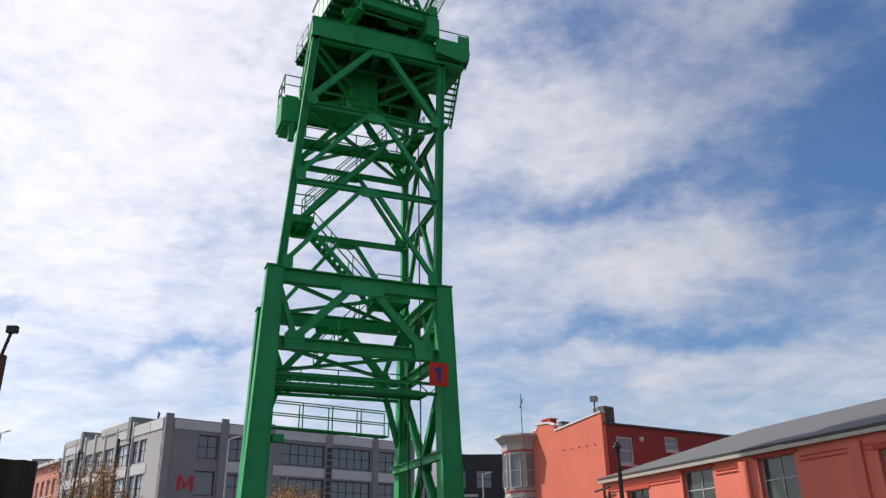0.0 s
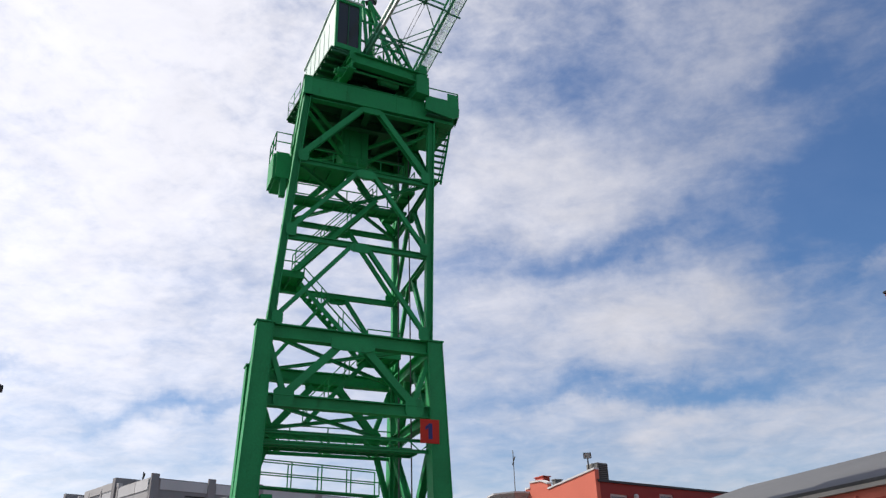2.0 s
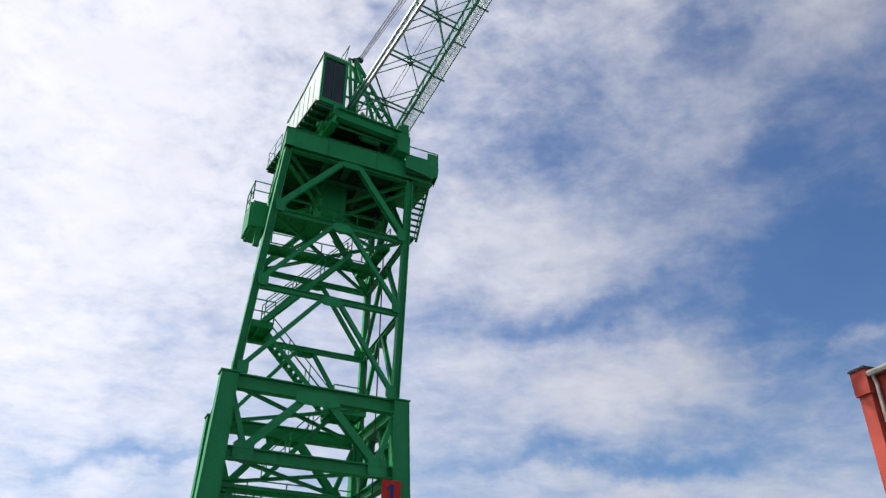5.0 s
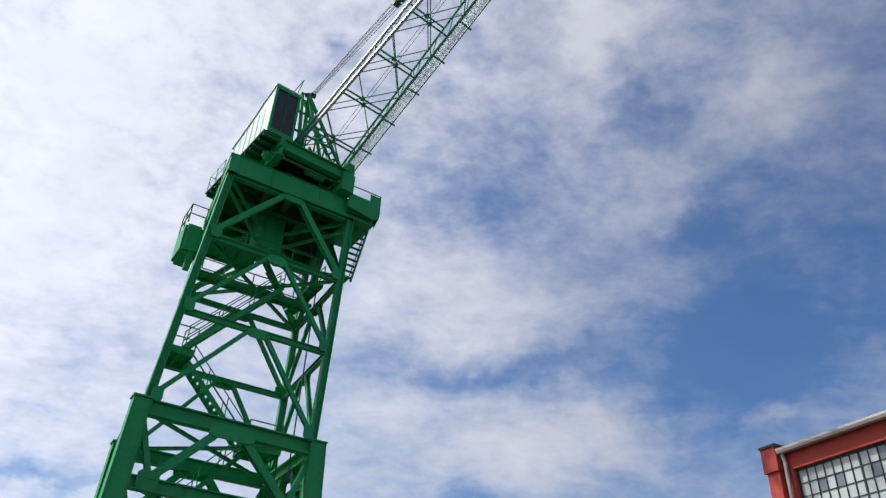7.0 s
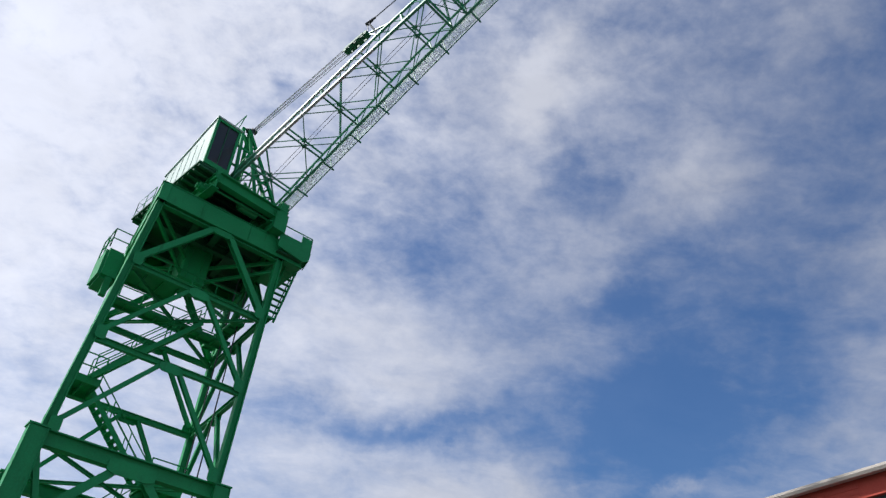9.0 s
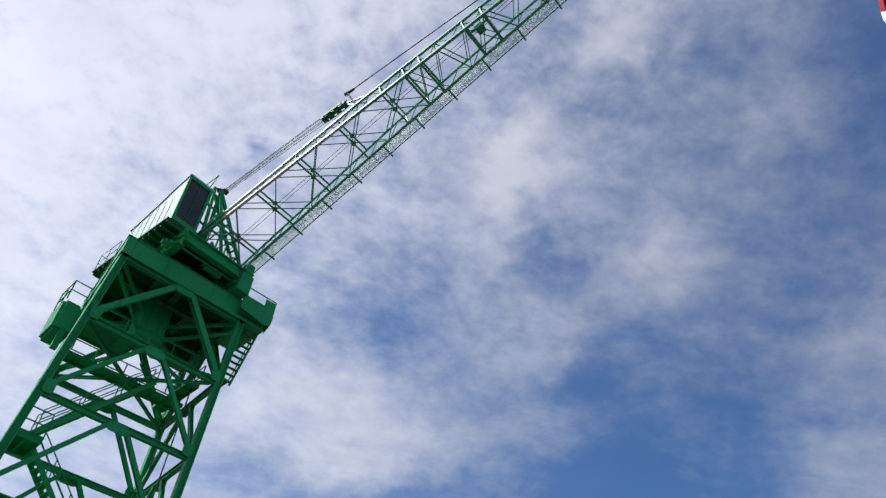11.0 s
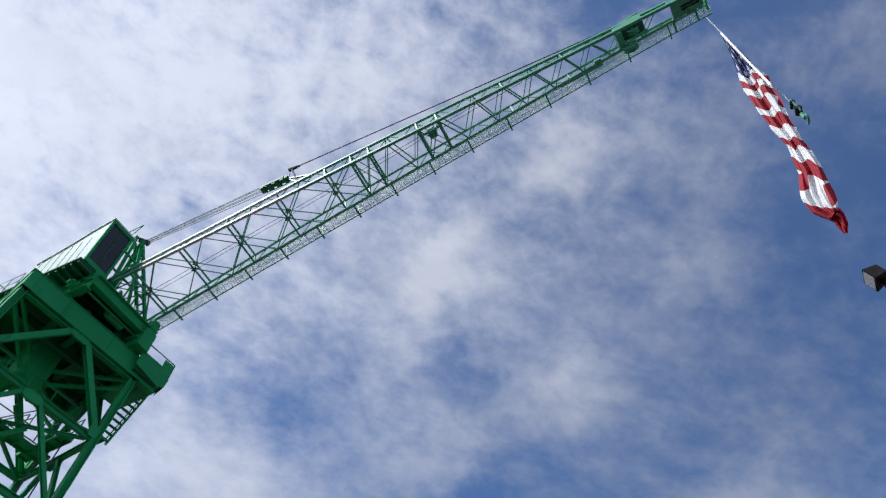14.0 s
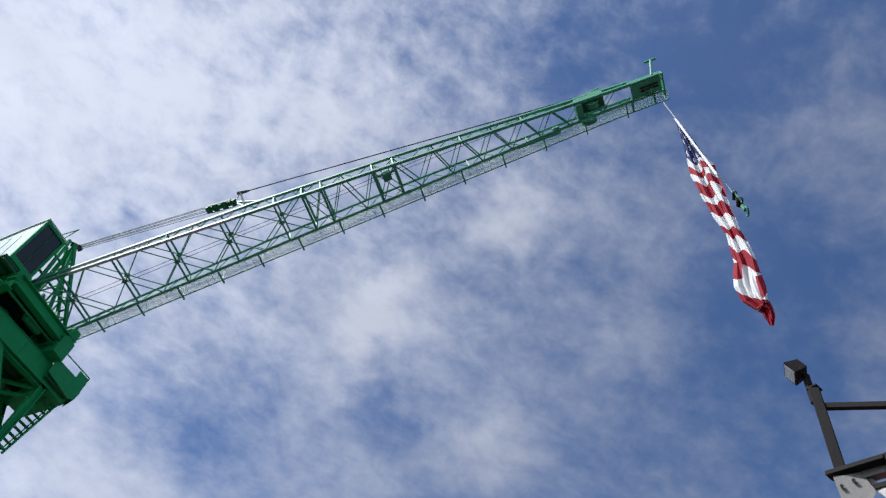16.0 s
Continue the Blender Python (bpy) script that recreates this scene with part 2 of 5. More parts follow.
# pale tints hold the sky reflected in the panes, most in GLASS_B
GLASS = glass_dark("window_glass", (0.16, 0.18, 0.2), 0.08)
GLASS_B = glass_dark("sky_lit_window_glass", (0.42, 0.46, 0.5), 0.1)
GLASS_W = glass_dark("dim_glass", (0.05, 0.065, 0.06), 0.1)
GLASS_CAB = glass_dark("cab_glass", (0.03, 0.036, 0.036), 0.05)
ASPHALT = surface("asphalt", (0.05, 0.05, 0.05), 0.9, vary=0.25, scale=0.3, fine=30, bump=0.4)
BARK = surface("bark", (0.06, 0.045, 0.035), 0.9, vary=0.3, scale=6)
LEAF_A = surface("autumn_leaves", (0.38, 0.21, 0.07), 0.7, vary=0.35, scale=3)
LEAF_G = surface("green_leaves", (0.07, 0.10, 0.025), 0.7, vary=0.35, scale=3)
BROWN = surface("dark_brown_bark_panel", (0.03, 0.022, 0.018), 0.8, vary=0.3)
RED_M = surface("red_letter", (0.55, 0.02, 0.03), 0.5, vary=0.06)
LAMP_GL = glass_dark("lamp_lens", (0.35, 0.36, 0.36), 0.15)
LAMP_GRAY = surface("pale_gray_lamp_paint", (0.42, 0.42, 0.41), 0.5, vary=0.1)
BRICK_O = surface("orange_pink_brick", (0.66, 0.29, 0.21), 0.85, vary=0.2, scale=0.8, fine=14, bump=0.3, stain=((0.45, 0.16, 0.11), 0.4), spec=0.2)
FADED = surface("worn_pale_jib_paint", (0.44, 0.50, 0.46), 0.5, vary=0.2, scale=2, fine=25, bump=0.1, stain=((0.2, 0.3, 0.24), 0.6))
ROPE = surface("pale_rope", (0.55, 0.55, 0.52), 0.7)


# ---- mesh helpers ----
def V3(p):
    return Vector(p)


def part(name, bm, material, parent=None, label="", smooth=False):
    me = bpy.data.meshes.new(name)
    bmesh.ops.recalc_face_normals(bm, faces=bm.faces[:])
    bm.to_mesh(me)
    bm.free()
    me.materials.append(material)
    if smooth:
        me.shade_smooth()
    ob = new(name, me)
    if parent is not None:
        ob.parent = parent
    if label:
        tagged(ob, label)
    return ob


def thing(name, label, category, group="", kind="", at=(0, 0, 0)):
    return tagged(new(name), label, category, group, kind)


def axes(p, q, up=(0, 0, 1)):
    d = (V3(q) - V3(p)).normalized()
    u = V3(up)
    if abs(d.dot(u.normalized())) > 0.98:
        u = Vector((0.93, 0.36, 0))
    s = d.cross(u).normalized()
    return d, s, s.cross(d).normalized()


def prism(bm, p, q, outline, up=(0, 0, 1), outline2=None):
    """Sweeps an outline of (side, up) points from p to q."""
    d, s, u = axes(p, q, up)
    a = [bm.verts.new(V3(p) + s * x + u * y) for x, y in outline]
    b = [bm.verts.new(V3(q) + s * x + u * y) for x, y in (outline2 or outline)]
    n = len(a)
    for i in range(n):
        bm.faces.new((a[i], a[(i + 1) % n], b[(i + 1) % n], b[i]))
    bm.faces.new(a[::-1])
    bm.faces.new(b)
    return bm


def box_outline(w, h):
    return [(-w / 2, -h / 2), (w / 2, -h / 2), (w / 2, h / 2), (-w / 2, h / 2)]


def h_outline(w, h, t=0.03):
    """An I section: flanges above and below."""
    a, b = w / 2, h / 2
    return [(-a, -b), (a, -b), (a, -b + t), (t / 2, -b + t), (t / 2, b - t), (a, b - t), (a, b), (-a, b), (-a, b - t), (-t / 2, b - t), (-t / 2, -b + t), (-a, -b + t)]


def ring_outline(r, n=8):
    return [(r * math.cos(2 * math.pi * k / n), r * math.sin(2 * math.pi * k / n)) for k in range(n)]


def bar(bm, p, q, w, h=None, up=(0, 0, 1)):
    return prism(bm, p, q, box_outline(w, h or w), up)


def rod(bm, p, q, r, n=8):
    return prism(bm, p, q, ring_outline(r, n))


def beam(bm, p, q, w, h, up=(0, 0, 1)):
    return prism(bm, p, q, h_outline(w, h), up)


def plate(bm, pts, n, t):
    """A flat plate of corner points pts, thickness t along n."""
    n = V3(n).normalized() * t / 2
    a = [bm.verts.new(V3(p) + n) for p in pts]
    b = [bm.verts.new(V3(p) - n) for p in pts]
    k = len(a)
    bm.faces.new(a)
    bm.faces.new(b[::-1])
    for i in range(k):
        bm.faces.new((a[i], b[i], b[(i + 1) % k], a[(i + 1) % k]))
    return bm


def sweep(bm, pts, outline, up=(0, 0, 1)):
    """One continuous bar through all points."""
    rings = []
    for k, p in enumerate(pts):
        a, b = pts[max(0, k - 1)], pts[min(len(pts) - 1, k + 1)]
        d, s, u = axes(a, b, up)
        rings.append([bm.verts.new(V3(p) + s * x + u * y) for x, y in outline])
    m = len(outline)
    for a, b in zip(rings, rings[1:]):
        for i in range(m):
            bm.faces.new((a[i], a[(i + 1) % m], b[(i + 1) % m], b[i]))
    bm.faces.new(rings[0][::-1]); bm.faces.new(rings[-1])
    return bm


def flat_sign(name, outline, o, ex, ey, n, t, material, parent, label=""):
    """A thin cut-out: outline of (x, y) points on a wall."""
    bm = B()
    f = bm.faces.new([bm.verts.new(V3(o) + V3(ex) * x + V3(ey) * y) for x, y in outline])
    bmesh.ops.triangulate(bm, faces=[f])
    r = bmesh.ops.extrude_face_region(bm, geom=bm.faces[:])
    for v in [g for g in r["geom"] if isinstance(g, bmesh.types.BMVert)]:
        v.co += V3(n) * t
    return part(name, bm, material, parent, label)


def B():
    return bmesh.new()


def lerp(a, b, t):
    return V3(a).lerp(V3(b), t)

# ---- ground ----
bm = B()
n = 24
grid = [[bm.verts.new((-1500 + 3000 * i / n, -1500 + 3000 * j / n, 0)) for j in range(n + 1)] for i in range(n + 1)]
for i in range(n):
    for j in range(n):
        bm.faces.new((grid[i][j], grid[i + 1][j], grid[i + 1][j + 1], grid[i][j + 1]))
ground = tagged(part("ground", bm, ASPHALT), "worn gray asphalt yard under the crane", "ground", kind="structure")

# ---- the crane ----
crane = thing("portal_crane", "tall green-painted steel portal crane with lattice jib raised", "crane")
UP0 = Vector((0, 0, 1))
Z_A, Z_C, Z_D, Z_T = 11.86, 15.64, 19.2, 22.6
# corners of the upper tower at its foot and head: front left, front right, back right, back left
FOOT = [V3((-6.15, 27.38, Z_A)), V3((-0.25, 29.80, Z_A)), V3((-1.90, 35.20, Z_A)), V3((-7.45, 32.90, Z_A))]
HEAD = [V3((-5.36, 27.72, Z_T)), V3((0.02, 29.94, Z_T)), V3((-1.86, 35.15, Z_T)), V3((-6.85, 33.10, Z_T))]
# portal legs: centre lines from the ground to the caps
LEG_LOW = [V3((-6.66, 27.30, 0)), V3((0.24, 30.22, 0)), V3((-1.95, 35.45, 0)), V3((-8.10, 32.74, 0))]
LEG_TOP = [V3((-6.34, 27.36, Z_A)), V3((-0.07, 30.10, Z_A)), V3((-1.92, 35.25, Z_A)), V3((-7.93, 32.74, Z_A))]
UF = (HEAD[1] - HEAD[0]).normalized()            # along the front
VF = Vector((-UF.y, UF.x, 0))                    # into the depth
CEN = Vector((-3.75, 31.40, 0))


def corner(k, z):
    return lerp(FOOT[k], HEAD[k], (z - Z_A) / (Z_T - Z_A))


def leg_at(k, z):
    return lerp(LEG_LOW[k], LEG_TOP[k], z / Z_A)


FACES = [(0, 1), (1, 2), (2, 3), (3, 0)]


def face_normal(i, j):
    d = (HEAD[j] - HEAD[i]).normalized()
    return Vector((d.y, -d.x, 0))


# portal legs, wide box plates with a cap
for k in range(4):
    bm = B()
    slim = 0.7 if k == 2 else 1.0
    bottom = [(-0.45 * slim, -0.36), (0.45 * slim, -0.36), (0.45 * slim, 0.36), (-0.45 * slim, 0.36)]
    top = [(-0.31 * slim, -0.26), (0.31 * slim, -0.26), (0.31 * slim, 0.26), (-0.31 * slim, 0.26)]
    low, high = LEG_LOW[k], LEG_TOP[k]
    a = [bm.verts.new(low + UF * x + VF * y) for x, y in bottom]
    b = [bm.verts.new(high + UF * x + VF * y) for x, y in top]
    for i in range(4):
        bm.faces.new((a[i], a[(i + 1) % 4], b[(i + 1) % 4], b[i]))
    bm.faces.new(a[::-1]); bm.faces.new(b)
    bmesh.ops.bevel(bm, geom=bm.edges[:], offset=0.02, segments=1, affect="EDGES")
    leg = part("leg", bm, GREEN, crane)
    bm = B()
    bar(bm, high - UF * 0.36 + V3((0, 0, 0.03)), high + UF * 0.36 + V3((0, 0, 0.03)), 0.64, 0.06)
    part("leg_cap", bm, GREEN, leg)
    # raised edge strips up the leg's outer corners
    for x in (-slim, slim):
        bm = B()
        bar(bm, low + UF * 0.44 * x - VF * 0.375, high + UF * 0.30 * x - VF * 0.275, 0.05, 0.03)
        part("edge_strip", bm, GREEN, leg)
    bm = B()
    bar(bm, low - UF * 0.7 + V3((0, 0, 0.02)), low + UF * 0.7 + V3((0, 0, 0.02)), 1.1, 0.04)
    part("base_plate", bm, GREEN, leg)

# upper tower legs
for k in range(4):
    bm = B()
    prism(bm, FOOT[k] + V3((0, 0, 0.06)), HEAD[k], h_outline(0.27, 0.30, 0.04), UF)
    part("tower_leg", bm, GREEN, crane)


def gusset(p, n, w, h, parent=crane, cut=0.35):
    """A chamfered plate at a joint, in the face with normal n."""
    d = V3((0, 0, 1)).cross(V3(n)).normalized()
    z = V3((0, 0, 1))
    pts = [p + d * x * w / 2 + z * y * h / 2 for x, y in ((-1, -1 + cut), (-1 + cut, -1), (1 - cut, -1), (1, -1 + cut), (1, 1 - cut), (1 - cut, 1), (-1 + cut, 1), (-1, 1 - cut))]
    bm = B()
    plate(bm, pts, n, 0.05)
    return part("gusset", bm, GREEN, parent)


def face_bay(i, j, lo, hi, get, wb=0.2, hb=0.24, wd=0.17, hd=0.18, apex=0.40):
    """A cross beam at height hi and an inverted V from its middle to the corners at lo."""
    n = face_normal(i, j)
    a, b = get(i, hi), get(j, hi)
    d = (b - a).normalized()
    bm = B()
    beam(bm, a + d * 0.1, b - d * 0.1, wb, hb)
    part("cross_beam", bm, GREEN, crane)
    m = (a + b) / 2
    for k, sgn in ((i, -1), (j, 1)):
        c = get(k, lo)
        inward = d * -sgn
        bm = B()
        prism(bm, m + d * sgn * apex - V3((0, 0, 0.12)), c + inward * 0.2 + V3((0, 0, 0.35)), h_outline(wd, hd, 0.03), n)
        part("brace", bm, GREEN, crane)
        gusset(c + inward * 0.24 + V3((0, 0, 0.26)) + n * 0.12, n, 0.42, 0.55)
    gusset(m - V3((0, 0, 0.14)) + n * 0.13, n, 0.85, 0.38)


for i, j in FACES:
    face_bay(i, j, Z_A, Z_C, corner)
    face_bay(i, j, Z_C, Z_D, corner)
    face_bay(i, j, Z_D, Z_T, corner, 0.28, 0.36, 0.25, 0.26)

# head girders, deep plates with flanges; the front one runs past the right leg
Z_G0, Z_G1 = 22.62, 23.52
for i, j in FACES:
    a, b = HEAD[i], HEAD[j]
    d = (b - a).normalized()
    over = 1.05 if i == 0 else 0.2
    bm = B()
    zc = (Z_G0 + Z_G1) / 2
    prism(bm, V3((a.x, a.y, zc)) - d * 0.18, V3((b.x, b.y, zc)) + d * over, box_outline(0.36, Z_G1 - Z_G0))
    bar(bm, V3((a.x, a.y, Z_G1 + 0.02)) - d * 0.2, V3((b.x, b.y, Z_G1 + 0.02)) + d * (over + 0.02), 0.44, 0.04)
    bar(bm, V3((a.x, a.y, Z_G0 - 0.02)) - d * 0.2, V3((b.x, b.y, Z_G0 - 0.02)) + d * (over + 0.02), 0.42, 0.04)
    girder = part("head_girder", bm, GREEN, crane)
    n = face_normal(i, j)
    for t in (0.3, 0.7):
        q = lerp(a, b, t)
        bm = B()
        bar(bm, V3((q.x, q.y, Z_G0 + 0.02)) + n * 0.19, V3((q.x, q.y, Z_G1 - 0.02)) + n * 0.19, 0.03, 0.03)
        part("stiffener", bm, GREEN, girder)
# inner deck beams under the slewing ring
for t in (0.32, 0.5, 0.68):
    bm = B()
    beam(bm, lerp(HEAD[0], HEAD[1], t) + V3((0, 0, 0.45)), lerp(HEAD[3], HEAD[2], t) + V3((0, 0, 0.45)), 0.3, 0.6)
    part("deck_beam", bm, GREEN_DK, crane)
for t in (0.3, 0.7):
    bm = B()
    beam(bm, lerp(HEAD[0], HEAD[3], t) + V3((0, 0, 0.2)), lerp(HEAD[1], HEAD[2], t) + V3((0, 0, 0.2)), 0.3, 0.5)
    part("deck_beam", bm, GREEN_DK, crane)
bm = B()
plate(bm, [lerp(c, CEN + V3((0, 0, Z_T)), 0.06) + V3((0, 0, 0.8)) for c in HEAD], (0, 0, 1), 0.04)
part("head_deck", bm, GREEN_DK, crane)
# king post in the middle with struts to the corners
bm = B()
bar(bm, CEN + V3((0, 0, Z_D + 1.75)), CEN + V3((0, 0, Z_G1)), 1.25, 1.25, UF)
bmesh.ops.bevel(bm, geom=bm.edges[:], offset=0.08, segments=1, affect="EDGES")
king = part("king_post", bm, GREEN, crane)
for x in (-0.3, 0.3):
    bm = B()
    p = CEN - VF * 0.64 + UF * x
    bar(bm, p + V3((0, 0, Z_D + 1.9)), p + V3((0, 0, Z_T)), 0.08, 0.06)
    part("king_rib", bm, GREEN, king)
for k in range(4):
    for z0, z1 in ((Z_D + 1.2, Z_D + 0.3), (Z_T - 0.6, Z_T - 0.2), (Z_D + 2.0, Z_T - 0.7)):
        bm = B()
        c = corner(k, z1)
        dirn = (c - CEN); dirn.z = 0; dirn.normalize()
        beam(bm, CEN + dirn * 0.6 + V3((0, 0, z0)), c - dirn * 0.2, 0.12, 0.14)
        part("radial_strut", bm, GREEN, crane)
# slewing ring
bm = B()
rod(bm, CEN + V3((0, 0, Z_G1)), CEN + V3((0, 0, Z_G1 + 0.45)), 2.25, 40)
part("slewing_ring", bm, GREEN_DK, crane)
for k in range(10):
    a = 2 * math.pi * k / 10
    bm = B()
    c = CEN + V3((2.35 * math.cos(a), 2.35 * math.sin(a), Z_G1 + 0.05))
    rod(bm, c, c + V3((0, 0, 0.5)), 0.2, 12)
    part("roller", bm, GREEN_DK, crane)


def railing(points, parent, height=1.05, step=1.4, r=0.028, mid=1):
    rail = None
    for k in range(mid + 1):
        z = V3((0, 0, height * (1 - k / (mid + 1))))
        bm = B()
        sweep(bm, [V3(a) + z for a in points], ring_outline(r, 6))
        ob = part("railing" if rail is None else "mid_rail", bm, GREEN, rail or parent)
        rail = rail or ob
    for a, b in zip(points, points[1:]):
        a, b = V3(a), V3(b)
        m = max(1, round((b - a).length / step))
        for k in range(m + 1):
            p = lerp(a, b, k / m)
            bm = B()
            rod(bm, p, p + V3((0, 0, height)), r * 1.05, 6)
            part("post", bm, GREEN, rail)
    return rail


def walkway(a, b, width, parent=crane, rails=(1, -1), height=1.05, thick=0.08, solid=True):
    a, b = V3(a), V3(b)
    d = (b - a).normalized()
    s = d.cross(V3((0, 0, 1))).normalized()
    bm = B()
    bar(bm, a + V3((0, 0, thick / 2)), b + V3((0, 0, thick / 2)), width, 0.025)
    deck = part("walkway", bm, GREEN, parent)
    for x in (-width / 2, width / 2):
        bm = B()
        bar(bm, a + s * x, b + s * x, 0.05, thick)
        part("edge_beam", bm, GREEN, deck)
    nb = max(2, round((b - a).length / 0.7))
    for k in range(nb + 1):
        p = lerp(a, b, k / nb)
        bm = B()
        bar(bm, p - s * width / 2, p + s * width / 2, 0.04, thick * 0.7)
        part("deck_rib", bm, GREEN, deck)
    for r in rails:
        railing([a + s * width / 2 * r + V3((0, 0, 0.05)), b + s * width / 2 * r + V3((0, 0, 0.05))], parent, height)
    return deck


def stair(low, high, width, parent=crane, rail=True, tread=0.24, side=None, deep=0.2):
    """A flight with two stringers, open treads and handrails."""
    low, high = V3(low), V3(high)
    d = high - low
    flat = V3((d.x, d.y, 0)).normalized()
    s = side or flat.cross(V3((0, 0, 1))).normalized()
    bm = B()
    bar(bm, low - s * width / 2, high - s * width / 2, 0.05, deep)
    flight = part("stair_stringer", bm, GREEN, parent)
    bm = B()
    bar(bm, low + s * width / 2, high + s * width / 2, 0.05, deep)
    part("stair_stringer", bm, GREEN, flight)
    m = max(2, round(d.z / (0.23 if rail else 0.34)))
    for k in range(m):
        p = lerp(low, high, (k + 0.5) / m)
        bm = B()
        bar(bm, p - s * width / 2, p + s * width / 2, tread, 0.03)
        part("tread", bm, GREEN, flight)
    if rail:
        for sg in (-1, 1):
            for h in (0.95, 0.52):
                bm = B()
                rod(bm, low + s * width / 2 * sg + V3((0, 0, h)), high + s * width / 2 * sg + V3((0, 0, h)), 0.025, 6)
                part("handrail", bm, GREEN, flight)
            for k in range(4):
                p = lerp(low, high, k / 3) + s * width / 2 * sg
                bm = B()
                rod(bm, p, p + V3((0, 0, 0.95)), 0.025, 6)
                part("handrail_post", bm, GREEN, flight)


def loc(u, v, z):
    """A place in the tower: u along the front, v into the depth, from its middle."""
    return CEN + UF * u + VF * v + V3((0, 0, z))


# stairs up through the tower
stair(loc(0.9, 0.6, 12.0), loc(-2.1, 0.6, 15.0), 0.7)
walkway(loc(-3.1, 0.2, 15.0), loc(-2.1, 0.2, 15.0), 1.6, rails=(1,), thick=0.3)
stair(loc(-2.55, -0.5, 15.1), loc(1.0, -0.5, 19.15), 0.62)
stair(loc(-1.4, 0.9, 9.1), loc(1.2, 0.9, 12.0), 0.7)
walkway(loc(0.9, 0.6, 12.0), loc(2.4, 0.6, 12.0), 1.5, rails=(1,), thick=0.25)
# floor at the upper level
walkway(loc(-2.9, -1.65, Z_D + 0.2), loc(-0.8, -1.65, Z_D + 0.2), 1.5, rails=(), thick=0.14)
walkway(loc(-2.75, 0.35, Z_D - 0.1), loc(2.75, 0.35, Z_D - 0.02), 0.7, rails=(-1,), thick=0.16)
walkway(loc(2.3, -1.6, Z_D + 0.2), loc(2.3, 1.6, Z_D + 0.2), 0.5, rails=(1,), thick=0.14)
# steep stair outside the right leg
stair(loc(3.42, -1.9, 19.95), loc(4.02, -1.9, 23.3), 0.62, rail=False, tread=0.16, side=UF, deep=0.1)
bm = B()
rod(bm, loc(3.75, -1.6, 20.3), loc(4.35, -1.6, 23.6), 0.03, 6)
part("handrail", bm, GREEN, crane)
walkway(loc(2.9, -2.2, 19.75), loc(3.4, -2.2, 19.75), 0.6, rails=(), thick=0.1)

# guard rail round the king post and the pedestals under the jib foot
railing([loc(-2.3, 1.2, 20.0), loc(-2.3, -1.1, 20.0), loc(2.2, -1.1, 20.0), loc(2.2, 1.2, 20.0)], crane, 1.05, 1.1)
# tank platform on the left flank
bm = B()
pa, pb = loc(-3.38, -0.75, 20.1), loc(-3.38, 0.75, 20.1)
bar(bm, pa, pb, 0.82, 1.5)
bmesh.ops.bevel(bm, geom=bm.edges[:], offset=0.12, segments=2, affect="EDGES")
tank = part("side_box", bm, GREEN, crane, "green sheet-metal box on the tower's flank")
railing([loc(-3.74, 0.72, 20.85), loc(-3.74, -0.7, 20.85), loc(-3.02, -0.7, 20.85)], crane, 0.98, 0.9)
bm = B()
bar(bm, loc(-3.3, -0.6, 18.6), loc(-3.3, -0.6, 20.0), 0.25, 0.25)
part("bracket", bm, GREEN, crane)

# portal: deep beams and knee braces between the wide legs
Z_E, Z_F = 9.0, 7.5
for i, j in FACES:
    n = face_normal(i, j)
    a, b = leg_at(i, Z_A - 0.25), leg_at(j, Z_A - 0.25)
    d = (b - a).normalized()
    bm = B()
    prism(bm, a + d * 0.25, b - d * 0.25, h_outline(0.4, 0.56, 0.05))
    part("portal_beam", bm, GREEN, crane)
    m = (a + b) / 2
    gusset(m - V3((0, 0, 0.25)) + n * 0.19, n, 1.75, 0.52)
    for k, sgn in ((i, -1), (j, 1)):
        inward = d * -sgn
        e = leg_at(k, Z_E) + inward * 0.95
        bm = B()
        prism(bm, m + d * sgn * 0.6 - V3((0, 0, 0.4)), e + V3((0, 0, 0.2)), h_outline(0.3, 0.3, 0.03), n)
        part("brace", bm, GREEN, crane)
        bm = B()
        prism(bm, leg_at(k, Z_A - 0.6) + inward * 0.2, e + V3((0, 0, 0.3)), h_outline(0.2, 0.2, 0.03), n)
        part("brace", bm, GREEN, crane)
        gusset(e + V3((0, 0, 0.12)) + n * 0.14, n, 0.75, 0.7)
        if i == 0:
            continue
        bm = B()
        prism(bm, e - V3((0, 0, 0.2)), leg_at(k, Z_F - 1.3) + inward * 0.2, h_outline(0.22, 0.22, 0.03), n)
        part("knee_brace", bm, GREEN, crane)
    a, b = leg_at(i, Z_E), leg_at(j, Z_E)
    bm = B()
    prism(bm, a + d * 0.3, b - d * 0.3, h_outline(0.36, 0.46, 0.05) if i != 2 else h_outline(0.24, 0.26, 0.04))
    part("portal_beam", bm, GREEN, crane)
# lower side bracing on the two flanks
for i, j in ((1, 2), (3, 0)):
    n = face_normal(i, j)
    a, b = leg_at(i, 5.2), leg_at(j, 5.2)
    d = (b - a).normalized()
    bm = B()
    beam(bm, a - d * 0.1 - n * 0.35, b + d * 0.3 - n * 0.35, 0.2, 0.32)
    part("cross_beam", bm, GREEN, crane)
    m = (a + b) / 2
    for k in (i, j):
        c = leg_at(k, 8.6)
        bm = B(); prism(bm, m, c, h_outline(0.28, 0.3, 0.03), n); part("brace", bm, GREEN, crane)
        c = leg_at(k, 1.2)
        bm = B(); prism(bm, m, c, h_outline(0.28, 0.3, 0.03), n); part("brace", bm, GREEN, crane)
    gusset(m + n * 0.17, n, 1.0, 0.8)
